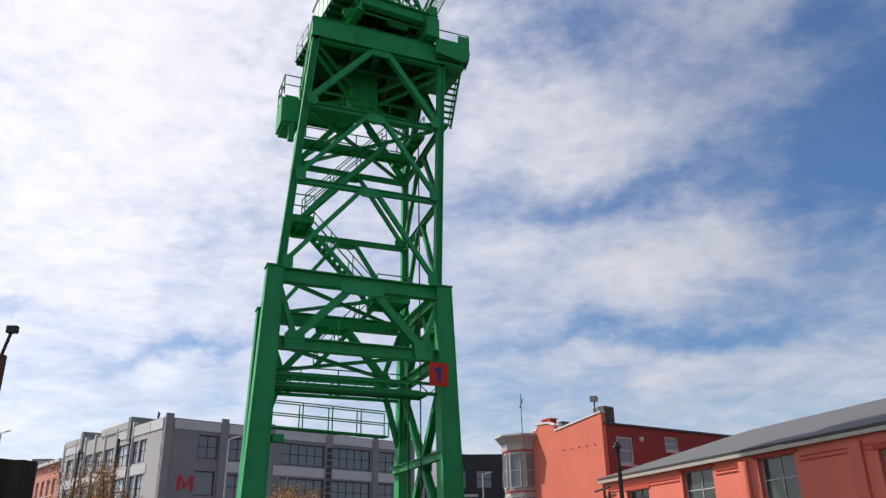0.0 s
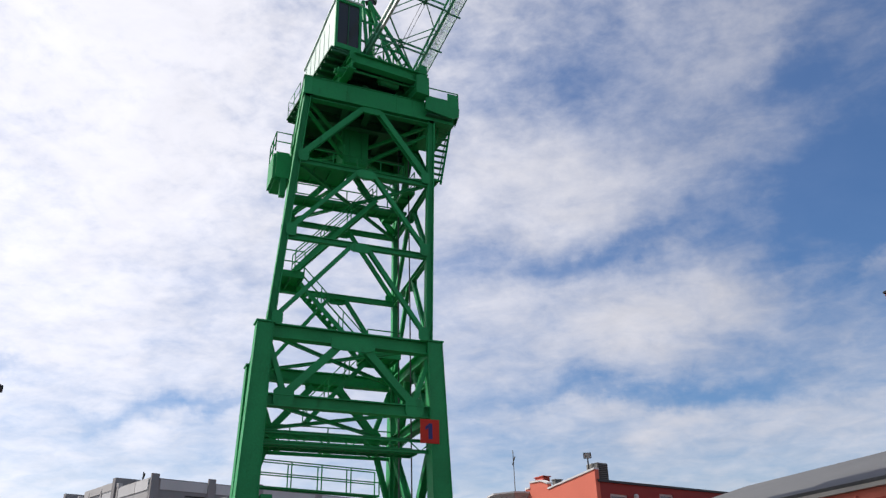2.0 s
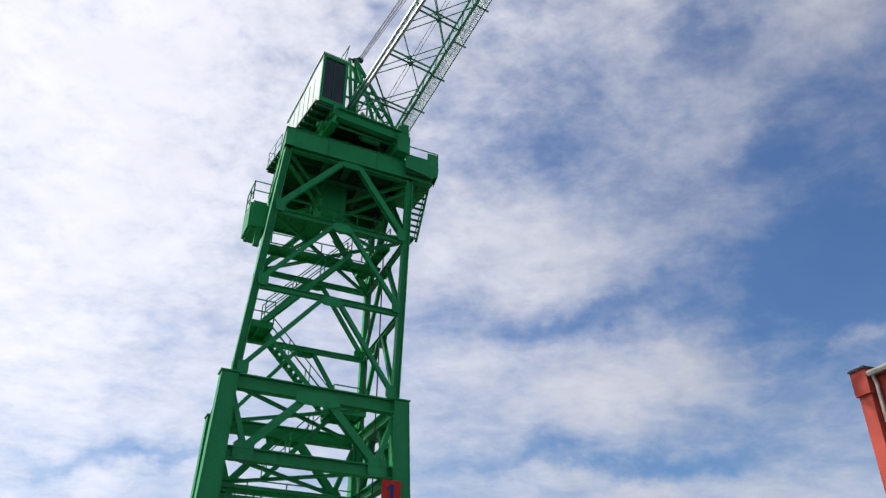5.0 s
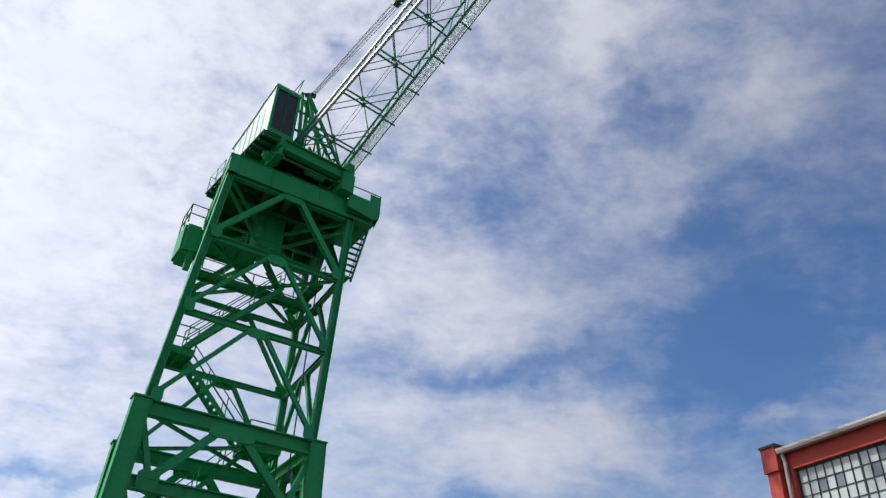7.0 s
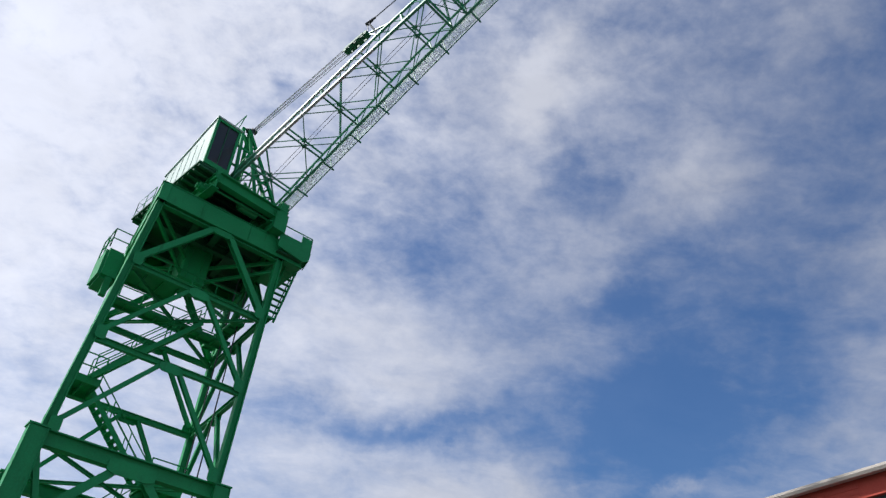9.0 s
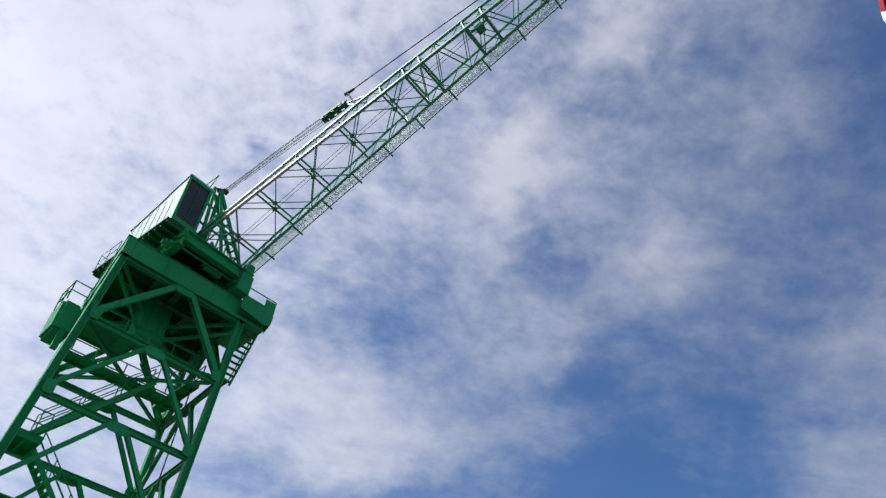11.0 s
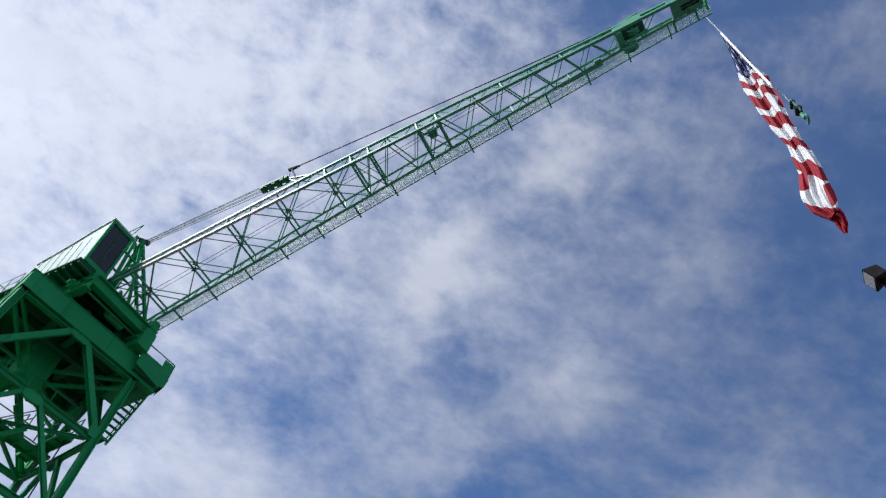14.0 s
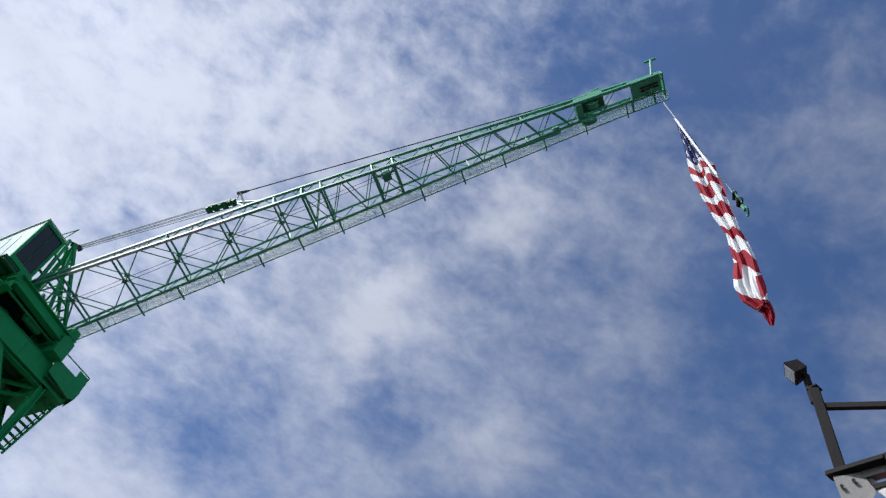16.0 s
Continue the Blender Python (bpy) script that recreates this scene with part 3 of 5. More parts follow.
# level bracing between the legs
for z, get in ((Z_A - 0.3, leg_at), (Z_E, leg_at), (Z_D - 0.1, corner)):
    for i, j in ((0, 2), (1, 3)):
        a, b = get(i, z), get(j, z)
        d = (b - a).normalized()
        bm = B()
        beam(bm, a + d * 0.35 + UP0 * (0.12 * i), b - d * 0.35 + UP0 * (0.12 * i), 0.13, 0.13)
        part("level_brace", bm, GREEN, crane)
for z in (10.4,):
    for i, j in ((1, 2), (3, 0), (2, 3)):
        a, b = leg_at(i, z), leg_at(j, z)
        bm = B()
        beam(bm, a, b, 0.18, 0.22)
        part("tie_beam", bm, GREEN, crane)
bm = B()
bar(bm, leg_at(0, 5.55) + UF * 0.45 - VF * 0.15, leg_at(0, 5.55) + UF * 0.85 - VF * 0.15, 0.4, 0.28)
bmesh.ops.bevel(bm, geom=bm.edges[:], offset=0.02, segments=1, affect="EDGES")
part("junction_box", bm, GREEN, crane)
# service catwalks inside the portal
walkway(lerp(leg_at(0, Z_F), leg_at(1, Z_F), 0.06) + VF * 0.75, lerp(leg_at(0, Z_F), leg_at(1, Z_F), 0.9) + VF * 0.75, 0.7, rails=(), thick=0.1)
ca, cb = lerp(leg_at(0, Z_F), leg_at(1, Z_F), 0.05) + VF * 0.1, lerp(leg_at(0, Z_F), leg_at(1, Z_F), 0.97) + VF * 0.1
for z, w in ((0.02, 0.12), (0.42, 0.11)):
    bm = B()
    beam(bm, ca + UP0 * z, cb + UP0 * z, w, w)
    part("truss_chord", bm, GREEN, crane)
for k in range(14):
    a, b = lerp(ca, cb, k / 14), lerp(ca, cb, (k + 1) / 14)
    bm = B()
    bar(bm, a + UP0 * (0.03 if k % 2 else 0.41), b + UP0 * (0.41 if k % 2 else 0.03), 0.035)
    part("truss_lacing", bm, GREEN, crane)
for k in range(7):
    a = lerp(ca, cb, (k + 0.5) / 7)
    bm = B()
    bar(bm, a + UP0 * 0.03, a + VF * 1.0 + UP0 * 0.03, 0.06)
    part("truss_tie", bm, GREEN, crane)
for off, z in ((0.0, 0.75), (-0.9, 0.75), (-2.2, 0.75)):
    a, b = leg_at(3, Z_F + z), leg_at(2, Z_F + z)
    bm = B()
    bar(bm, a + VF * off, b + VF * off, 0.12, 0.14)
    part("tie_beam", bm, GREEN, crane)
for k in range(6):
    a, b = lerp(leg_at(3, Z_F + 0.78), leg_at(2, Z_F + 0.78), k / 6), lerp(leg_at(3, Z_F + 0.78), leg_at(2, Z_F + 0.78), (k + 1) / 6)
    bm = B()
    bar(bm, a if k % 2 else a - VF * 2.2, b - VF * 2.2 if k % 2 else b, 0.07, 0.07)
    part("level_brace", bm, GREEN, crane)
railing([leg_at(3, Z_F + 0.8) - VF * 0.9, leg_at(2, Z_F + 0.8) - VF * 0.9], crane, 0.95, 1.5)
walkway(loc(-2.75, 2.95, 6.84), loc(2.6, 3.5, 6.7), 0.5, rails=(1, -1), height=1.05, thick=0.06)
# ladder pipes and cables down the right side
for x, y in ((0.55, 0.9), (0.75, 1.4)):
    bm = B()
    rod(bm, leg_at(1, 3) - UF * 0.9 * x + VF * 2.0 * y, corner(1, Z_T) - UF * x + VF * 1.7 * y, 0.03, 6)
    part("cable", bm, CABLE, crane)

# number board on the front right leg
NF = Vector((UF.y, -UF.x, 0))
sgn_c = V3((-0.37, 29.98, 8.22)) + NF * 0.34
bm = B()
plate(bm, [sgn_c + UF * x + V3((0, 0, z)) for x, z in ((-0.385, -0.455), (0.385, -0.455), (0.385, 0.455), (-0.385, 0.455))], NF, 0.03)
board = part("number_board", bm, SIGN_O, crane, "orange-red square board with a navy 1")
flat_sign("numeral", [(-0.06, -0.3), (0.1, -0.3), (0.1, 0.3), (-0.03, 0.3), (-0.18, 0.17), (-0.18, 0.05), (-0.06, 0.11)],
          sgn_c + NF * 0.018, UF, V3((0, 0, 1)), NF, 0.012, NAVY, board, "navy numeral 1")

# ---- slewing upper works ----
JD, LT, UP = Vector((0.472, -0.881, 0)).normalized(), Vector((0.881, 0.472, 0)).normalized(), Vector((0, 0, 1))


def upper(s, l, z):
    """A place on the turning part: s ahead along the jib, l to its left, z up."""
    return Vector((-3.7, 31.4, 0)) + JD * s + LT * l + UP * z


def block(bm, s0, s1, l0, l1, z0, z1):
    vs = [bm.verts.new(upper(s, l, z)) for z in (z0, z1) for s, l in ((s0, l0), (s1, l0), (s1, l1), (s0, l1))]
    for f in ((3, 2, 1, 0), (4, 5, 6, 7), (0, 1, 5, 4), (1, 2, 6, 5), (2, 3, 7, 6), (3, 0, 4, 7)):
        bm.faces.new([vs[k] for k in f])
    return bm


# bed: two long girders and cross ribs
for l in (-1.55, 1.55):
    bm = B()
    prism(bm, upper(-3.0, l, 24.35), upper(3.5, l, 24.35), h_outline(0.35, 0.75, 0.05))
    part("bed_girder", bm, GREEN, crane)
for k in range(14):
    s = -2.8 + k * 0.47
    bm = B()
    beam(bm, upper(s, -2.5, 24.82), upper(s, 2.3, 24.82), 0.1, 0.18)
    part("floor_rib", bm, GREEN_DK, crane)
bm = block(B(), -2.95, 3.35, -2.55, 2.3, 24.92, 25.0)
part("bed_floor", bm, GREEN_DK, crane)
# house behind and left of the jib
PROFILE = [(-0.9, 25.0), (3.3, 25.0), (3.3, 27.83), (2.3, 27.56), (1.2, 27.15), (-0.9, 26.6)]


def side_prism(profile, l0, l1):
    bm = B()
    a = [bm.verts.new(upper(s, l0, z)) for s, z in profile]
    b = [bm.verts.new(upper(s, l1, z)) for s, z in profile]
    m = len(a)
    for k in range(m):
        bm.faces.new((a[k], a[(k + 1) % m], b[(k + 1) % m], b[k]))
    bm.faces.new(a[::-1]); bm.faces.new(b)
    return bm


bm = side_prism(PROFILE, -2.38, -1.14)
bmesh.ops.bevel(bm, geom=bm.edges[:], offset=0.03, segments=1, affect="EDGES")
house = part("machinery_house", bm, HOUSE_W, crane, "pale green-white sheet-metal machinery house and cab")
bm = block(B(), -0.8, 0.9, -0.95, 1.6, 25.0, 26.9)
bmesh.ops.bevel(bm, geom=bm.edges[:], offset=0.08, segments=2, affect="EDGES")
part("engine_cover", bm, GREEN, crane)
bm = block(B(), -2.40, 2.3, -1.7, 1.8, 23.6, 23.95)
part("slew_frame", bm, GREEN, crane)
# cab front: frame, mullions, panes
for l0, l1, z0, z1 in ((-2.40, -2.28, 25.0, 27.85), (-1.24, -1.12, 25.0, 27.85), (-2.28, -1.24, 25.0, 25.25), (-2.28, -1.24, 27.71, 27.85)):
    bm = block(B(), 3.3, 3.40, l0, l1, z0, z1)
    part("cab_frame", bm, GREEN, house)
bm = block(B(), 3.31, 3.335, -2.277, -1.243, 25.253, 27.707)
part("cab_pane", bm, GLASS_CAB, house)
bm = block(B(), 3.337, 3.37, -1.78, -1.74, 25.253, 27.707)
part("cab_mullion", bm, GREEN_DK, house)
for (s0, z0), (s1, z1) in zip(PROFILE[2:], PROFILE[3:]):
    bm = side_prism([(s0 + (0.15 if s0 > 3 else 0), z0 + 0.02), (s0 + (0.15 if s0 > 3 else 0), z0 + 0.09), (s1, z1 + 0.09), (s1, z1 + 0.02)], -2.44, -1.08)
    part("house_roof", bm, HOUSE_W, house)
for k in range(6):
    s = -0.6 + 0.62 * k
    bm = block(B(), s, s + 0.04, -2.40, -2.382, 25.0, 26.95)
    part("wall_seam", bm, HOUSE_W, house)
railing([upper(-2.88, 2.0, 25.0), upper(-2.88, -2.5, 25.0), upper(-1.05, -2.5, 25.0)], crane, 1.0, 0.95, 0.018)
bm = B()
prism(bm, upper(3.45, -1.5, 24.55), upper(3.45, 2.2, 24.55), h_outline(0.35, 0.6, 0.05))
part("front_girder", bm, GREEN, crane)
for l in (-0.9, 0.1, 1.1):
    bm = B()
    bar(bm, upper(3.3, l, 24.8), upper(2.6, l, 25.9), 0.12)
    part("winch_stay", bm, GREEN, crane)
for l, r in ((-0.2, 0.45), (0.9, 0.38)):
    bm = B()
    rod(bm, upper(1.4, l - 0.45, 25.6), upper(1.4, l + 0.45, 25.6), r, 18)
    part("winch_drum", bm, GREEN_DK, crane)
for s, l, z, r, w in ((2.6, -1.6, 24.3, 0.22, 0.7), (2.9, 0.5, 24.25, 0.2, 0.9), (2.2, 1.5, 24.4, 0.24, 0.5)):
    bm = B()
    rod(bm, upper(s, l - w / 2, z), upper(s, l + w / 2, z), r, 14)
    rod(bm, upper(s, l - w / 2 - 0.12, z), upper(s, l - w / 2, z), r * 0.6, 12)
    part("slew_motor", bm, GREEN, crane)
for l0, l1, z in ((-1.9, 1.9, 24.12), (-1.2, 2.0, 24.45)):
    bm = B()
    rod(bm, upper(3.15, l0, z), upper(3.15, l1, z + 0.1), 0.05, 8)
    part("pipe", bm, GREEN, crane)
# grab hoop on the cab roof
bm = B()
sweep(bm, [upper(3.05, -1.45, 27.75), upper(3.02, -1.4, 28.3), upper(3.0, -1.0, 29.4), upper(2.75, -0.95, 29.4), upper(2.8, -1.12, 28.5), upper(2.85, -1.2, 27.7)], ring_outline(0.024, 6), UF)
part("roof_hoop", bm, GREEN, crane)

# deck on the jib side with railing
bm = B()
plate(bm, [loc(2.6, -3.2, 23.25), loc(4.2, -3.2, 23.25), loc(4.4, -2.3, 23.25), loc(4.4, 0.4, 23.25), loc(2.6, 0.4, 23.25)], UP, 0.12)
part("side_deck", bm, GREEN, crane)
bm = B()
plate(bm, [loc(u, -3.26, z) for u, z in ((2.5, 22.95), (3.85, 22.72), (4.15, 22.9), (4.2, 23.35), (3.72, 23.4), (3.68, 23.68), (2.5, 23.74))], VF, 0.06)
part("deck_fascia", bm, GREEN, crane)
bm = B()
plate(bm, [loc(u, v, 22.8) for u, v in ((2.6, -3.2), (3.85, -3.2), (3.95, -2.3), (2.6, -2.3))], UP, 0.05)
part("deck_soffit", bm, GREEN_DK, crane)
bm = B()
plate(bm, [loc(4.2, -3.18, 22.98), loc(4.2, -3.18, 23.3), loc(4.38, -2.3, 23.3), loc(4.38, -2.3, 22.98)], NF, 0.04)
part("deck_edge", bm, GREEN, crane)
railing([loc(2.7, -3.15, 23.3), loc(4.2, -3.15, 23.3), loc(4.37, -2.3, 23.3), loc(4.37, 0.3, 23.3)], crane, 1.0, 1.0)
bm = B()
plate(bm, [loc(3.65, -3.17, 23.4), loc(4.18, -3.17, 23.4), loc(4.18, -3.17, 24.2), loc(3.65, -3.17, 24.2)], NF, 0.03)
part("kick_panel", bm, GREEN, crane)

# ---- jib ----
FOOT_J = upper(2.85, 0.52, 24.85)
JA = Vector((0.4816, -0.8153, 0.3213)).normalized()       # along the jib
LJ = JA.cross(UP).normalized() * -1                  # to its left, level
JN = JA.cross(LJ).normalized()                       # square to it, upwards
JN = JN if JN.z > 0 else -JN
LJ = LJ if LJ.dot(LT) > 0 else -LJ
JL = 27.7


def half_width(s):
    return max(0.36, 1.30 - 0.036 * s)


def depth_at(s):
    return float(np.interp(s, (0, 5, 10, 17, 21, 27), (0.35, 0.58, 0.86, 0.86, 0.66, 0.3)))


def jp(s, side, lev):
    """A point of the jib: s along, side -1..1 (right to left), lev 0 bottom, 1 top."""
    return FOOT_J + JA * s + LJ * (half_width(s) * side) + JN * (0.3 + depth_at(s) * lev)


def chord(side, lev, r, stops=(0, 2, 5, 7.5, 10, 13, 17, 21, 24, 27.0)):
    bm = B()
    return sweep(bm, [jp(a, side, lev) for a in stops], box_outline(2 * r, 2 * r) if side < 0 else ring_outline(r, 10), JN)


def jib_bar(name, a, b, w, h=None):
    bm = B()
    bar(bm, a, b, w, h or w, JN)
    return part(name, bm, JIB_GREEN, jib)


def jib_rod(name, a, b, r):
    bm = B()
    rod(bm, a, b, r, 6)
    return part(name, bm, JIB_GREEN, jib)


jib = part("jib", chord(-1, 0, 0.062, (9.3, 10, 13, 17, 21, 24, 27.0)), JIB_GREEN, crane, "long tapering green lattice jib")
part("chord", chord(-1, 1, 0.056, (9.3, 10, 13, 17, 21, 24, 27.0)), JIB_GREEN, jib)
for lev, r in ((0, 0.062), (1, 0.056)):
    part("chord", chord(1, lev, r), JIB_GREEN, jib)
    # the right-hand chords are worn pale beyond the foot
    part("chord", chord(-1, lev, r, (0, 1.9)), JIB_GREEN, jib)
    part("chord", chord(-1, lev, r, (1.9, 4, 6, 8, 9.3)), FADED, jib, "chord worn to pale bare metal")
for lev in (0, 1):
    # inner panels: a square strut with crossed diagonals through its middle
    for s in (1.4, 3.8, 6.2, 8.6, 11.0):
        jib_bar("strut", jp(s, -1, lev), jp(s, 1, lev), 0.068)
        for sg in (-1, 1):
            jib_rod("brace", jp(s - 1.2, sg, lev), jp(s + 1.2, -sg, lev), 0.025)
        bm = B()
        plate(bm, [jp(s, 0, lev) + JA * x + LJ * y for x, y in ((-0.16, 0), (0, -0.13), (0.16, 0), (0, 0.13))], JN, 0.03)
        part("gusset", bm, JIB_GREEN, jib)
    # splice with two heavy struts, then the winch bay
    for s, w in ((12.25, 0.095), (13.1, 0.09), (15.42, 0.12), (16.35, 0.12)):
        jib_bar("heavy_strut", jp(s, -1, lev), jp(s, 1, lev), w)
    for a, b in ((12.25, 13.1), (15.42, 16.35)):
        for sg in (-1, 1):
            jib_rod("brace", jp(a, sg, lev), jp(b, -sg, lev), 0.024)
    # outer panels: a single zigzag, stout one way and thin the other
    for run in (((13.1, 1), (14.0, -1), (14.63, 1), (15.42, -1)),
                ((16.35, -1), (17.2, 1), (18.1, -1), (18.65, 1), (19.4, -1), (20.05, 1), (20.75, -1), (21.4, 1), (22.15, -1), (22.75, 1), (23.4, -1), (24.1, 1), (24.9, -1), (25.6, 1), (26.3, -1))):
        for (a, sa), (b, sb) in zip(run, run[1:]):
            jib_rod("brace", jp(a, sa, lev), jp(b, sb, lev), 0.034 if sa < 0 else 0.021)
# lacing on the two flanks
for side in (-1, 1):
    for k in range(22):
        s = 0.3 + 1.2 * k
        jib_rod("lacing", jp(s, side, 0), jp(s + 0.6, side, 1), 0.022)
        jib_rod("lacing", jp(s + 0.6, side, 1), jp(s + 1.2, side, 0), 0.022)
    for s in (1.4, 6.2, 11.0, 12.25, 13.1, 15.42, 16.35, 19.4, 22.15):
        jib_bar("side_post", jp(s, side, 0), jp(s, side, 1), 0.06)
for x in (-0.1, 0.06):
    bm = B()
    rod(bm, FOOT_J + JA * 0.9 + LJ * x + JN * 0.15, FOOT_J + JA * 24.6 + LJ * (x - 0.32) + JN * 1.0, 0.011, 6)
    part("hoist_rope", bm, CABLE, jib)
# walkway hung along the left bottom chord
stops = [-0.1 + 1.91 * k for k in range(16)]
for s0, s1 in zip(stops, stops[1:]):
    a, b = jp(s0, 1, 0) + LJ * 0.09, jp(s1, 1, 0) + LJ * 0.09
    bm = B()
    for x in [0.46 * j / 13 for j in range(14)]:
        bar(bm, a + LJ * x, b + LJ * x, 0.012, 0.012)
    for t in [j / 6 for j in range(6)]:
        q = lerp(a, b, t)
        bar(bm, q, q + LJ * 0.46, 0.012, 0.012)
    part("walkway_grating", bm, MESH, jib)
    bm = B()
    bar(bm, a - LJ * 0.1, a + LJ * 0.62, 0.055, 0.07)
    bar(bm, a + LJ * 0.48, a + LJ * 0.48 + JN * 1.0, 0.035, 0.035)
    part("outrigger", bm, JIB_GREEN, jib)
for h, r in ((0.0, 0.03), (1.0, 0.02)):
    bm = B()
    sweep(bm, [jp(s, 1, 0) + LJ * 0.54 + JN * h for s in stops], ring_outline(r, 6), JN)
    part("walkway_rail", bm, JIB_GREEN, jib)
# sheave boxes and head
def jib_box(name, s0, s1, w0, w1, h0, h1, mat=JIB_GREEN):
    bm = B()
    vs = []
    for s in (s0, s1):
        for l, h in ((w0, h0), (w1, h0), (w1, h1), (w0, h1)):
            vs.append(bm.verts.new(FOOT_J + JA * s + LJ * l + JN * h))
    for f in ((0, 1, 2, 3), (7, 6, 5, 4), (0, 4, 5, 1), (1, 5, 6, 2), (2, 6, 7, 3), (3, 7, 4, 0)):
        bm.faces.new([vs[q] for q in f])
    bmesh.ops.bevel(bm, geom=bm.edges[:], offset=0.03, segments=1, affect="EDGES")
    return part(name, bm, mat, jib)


jib_box("jib_head", 26.9, 28.35, -0.41, -0.36, 0.2, 0.55)
jib_box("jib_head", 26.9, 28.35, 0.36, 0.41, 0.2, 0.5)
jib_box("head_plate", 26.95, 28.3, -0.355, 0.355, 0.22, 0.28)
jib_box("end_plate", 28.36, 28.42, -0.42, 0.66, 0.15, 0.5, GREEN)
for l0, l1 in ((-0.1, -0.02), (0.04, 0.12)):
    jib_box("rope_slot", 27.35, 28.15, l0, l1, 0.2, 0.217, DARK)
for s in (26.9, 27.9):
    jib_bar("head_stay", FOOT_J + JA * s + LJ * 0.3 + JN * 0.25, FOOT_J + JA * s + LJ * 0.86 + JN * 0.25, 0.08)
jib_box("sheave_housing", 24.5, 25.8, -0.46, -0.40, 0.25, 0.85)
jib_box("sheave_housing", 24.7, 25.8, 0.1, 0.16, 0.2, 0.7)
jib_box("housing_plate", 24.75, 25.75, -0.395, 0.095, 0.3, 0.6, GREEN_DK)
jib_box("bracket", 24.45, 24.72, -0.4, 0.3, 0.05, 0.42)
jib_box("motor", 23.3, 23.6, 0.3, 0.5, 0.25, 0.45)
jib_box("walkway_step", 21.6, 23.6, 0.5, 0.62, 0.2, 0.26)
jib_box("winch_box", 15.72, 16.1, -0.42, -0.05, 0.35, 0.75)
jib_box("winch_base", 15.5, 16.3, -0.3, -0.18, 0.75, 0.82)
jib_bar("lever", FOOT_J + JA * 24.6 - LJ * 0.42 + JN * 0.7, FOOT_J + JA * 25.8 - LJ * 0.42 + JN * 1.0, 0.09)
for s, l, h, r in ((24.84, 0.36, -0.02, 0.34), (25.2, -0.12, 0.3, 0.28), (27.7, 0.2, 0.32, 0.2)):
    bm = B()
    c = FOOT_J + JA * s + JN * h + LJ * l
    rod(bm, c - LJ * 0.11, c - LJ * 0.05, r, 20)
    rod(bm, c - LJ * 0.05, c + LJ * 0.05, r * 0.86, 20)
    rod(bm, c + LJ * 0.05, c + LJ * 0.11, r, 20)
    rod(bm, c - LJ * 0.16, c + LJ * 0.16, 0.12, 12)
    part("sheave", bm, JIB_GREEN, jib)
bm = B()
post_foot = FOOT_J + JA * 28.0 - LJ * 0.38 + JN * 0.38
rod(bm, post_foot, post_foot + UP * 1.75 + JA * 0.1, 0.06, 8)
bar(bm, post_foot + UP * 1.78 - JA * 0.22, post_foot + UP * 1.78 + JA * 0.32, 0.09)
part("aircraft_light_post", bm, JIB_GREEN, jib)
# luffing ropes from a mast behind the foot to a bridle
mast = upper(2.8, -0.65, 28.75)
for l in (-0.7, 0.5):
    bm = B()
    bar(bm, upper(1.0, l, 25.0), mast + LJ * (l * 0.3), 0.18)
    part("mast_leg", bm, GREEN, crane)
    bm = B()
    bar(bm, upper(3.2, l, 25.0), mast + LJ * (l * 0.3), 0.14)
    part("mast_leg", bm, GREEN, crane)
for s in (2.45, 2.95):
    bm = B()
    bar(bm, upper(s, -0.6, 28.7), upper(s, 1.95, 25.0), 0.13)
    part("gantry_leg", bm, GREEN, crane)
for k in range(9):
    a, b = lerp(upper(2.45, -0.6, 28.7), upper(2.45, 1.95, 25.0), (k + 1) / 10), lerp(upper(2.95, -0.6, 28.7), upper(2.95, 1.95, 25.0), (k + 1) / 10)
    bm = B()
    bar(bm, a, b, 0.07)
    part("gantry_rung", bm, GREEN, crane)
    c = V3((a.x, a.y, 25.0)) if k % 2 else None
    if c and (a - c).length > 0.4:
        bm = B()
        bar(bm, a, c, 0.07)
        part("gantry_post", bm, GREEN, crane)
for k in range(4):
    a = lerp(upper(2.95, -0.6, 28.7), upper(2.95, 1.95, 25.0), 0.2 + 0.2 * k)
    bm = B()
    bar(bm, a, upper(2.95, -0.6 + 0.5 * k - 0.4, 25.0), 0.06)
    part("gantry_brace", bm, GREEN, crane)
for z in (26.2, 27.4):
    bm = B()
    bar(bm, upper(2.95, -1.0, z), upper(2.95, -0.6 + 2.55 * (28.7 - z) / 3.7, z), 0.08)
    part("gantry_tie", bm, GREEN, crane)
def over_jib(s, l, h):
    return FOOT_J + JA * s + LJ * l + JN * h


bridle, bridle_low = over_jib(9.14, -0.9, 2.2), over_jib(7.8, -0.9, 2.48)
rope_top = over_jib(1.0, -0.66, 4.42)
bm = B()
bar(bm, mast, rope_top, 0.16, 0.22)
rod(bm, rope_top - LJ * 0.15, rope_top + LJ * 0.15, 0.13, 12)
part("mast_block", bm, CABLE, crane)
for l, z in ((-0.13, 0.05), (-0.05, 0.12), (0.04, -0.06), (0.12, -0.12), (0.0, 0.0)):
    bm = B()
    rod(bm, rope_top + LJ * l * 0.6 + UP * z * 0.5, bridle_low + LJ * l + UP * z, 0.016, 5)
    part("luffing_rope", bm, ROPE, crane)
bm = B()
bar(bm, bridle_low, bridle, 0.2, 0.1)
for x in (0.04, 0.3, 0.62, 0.96):
    q = lerp(bridle_low, bridle, x)
    rod(bm, q - LJ * 0.15, q + LJ * 0.15, 0.13, 12)
bridle_body = part("bridle_block", bm, GREEN_DK, jib)
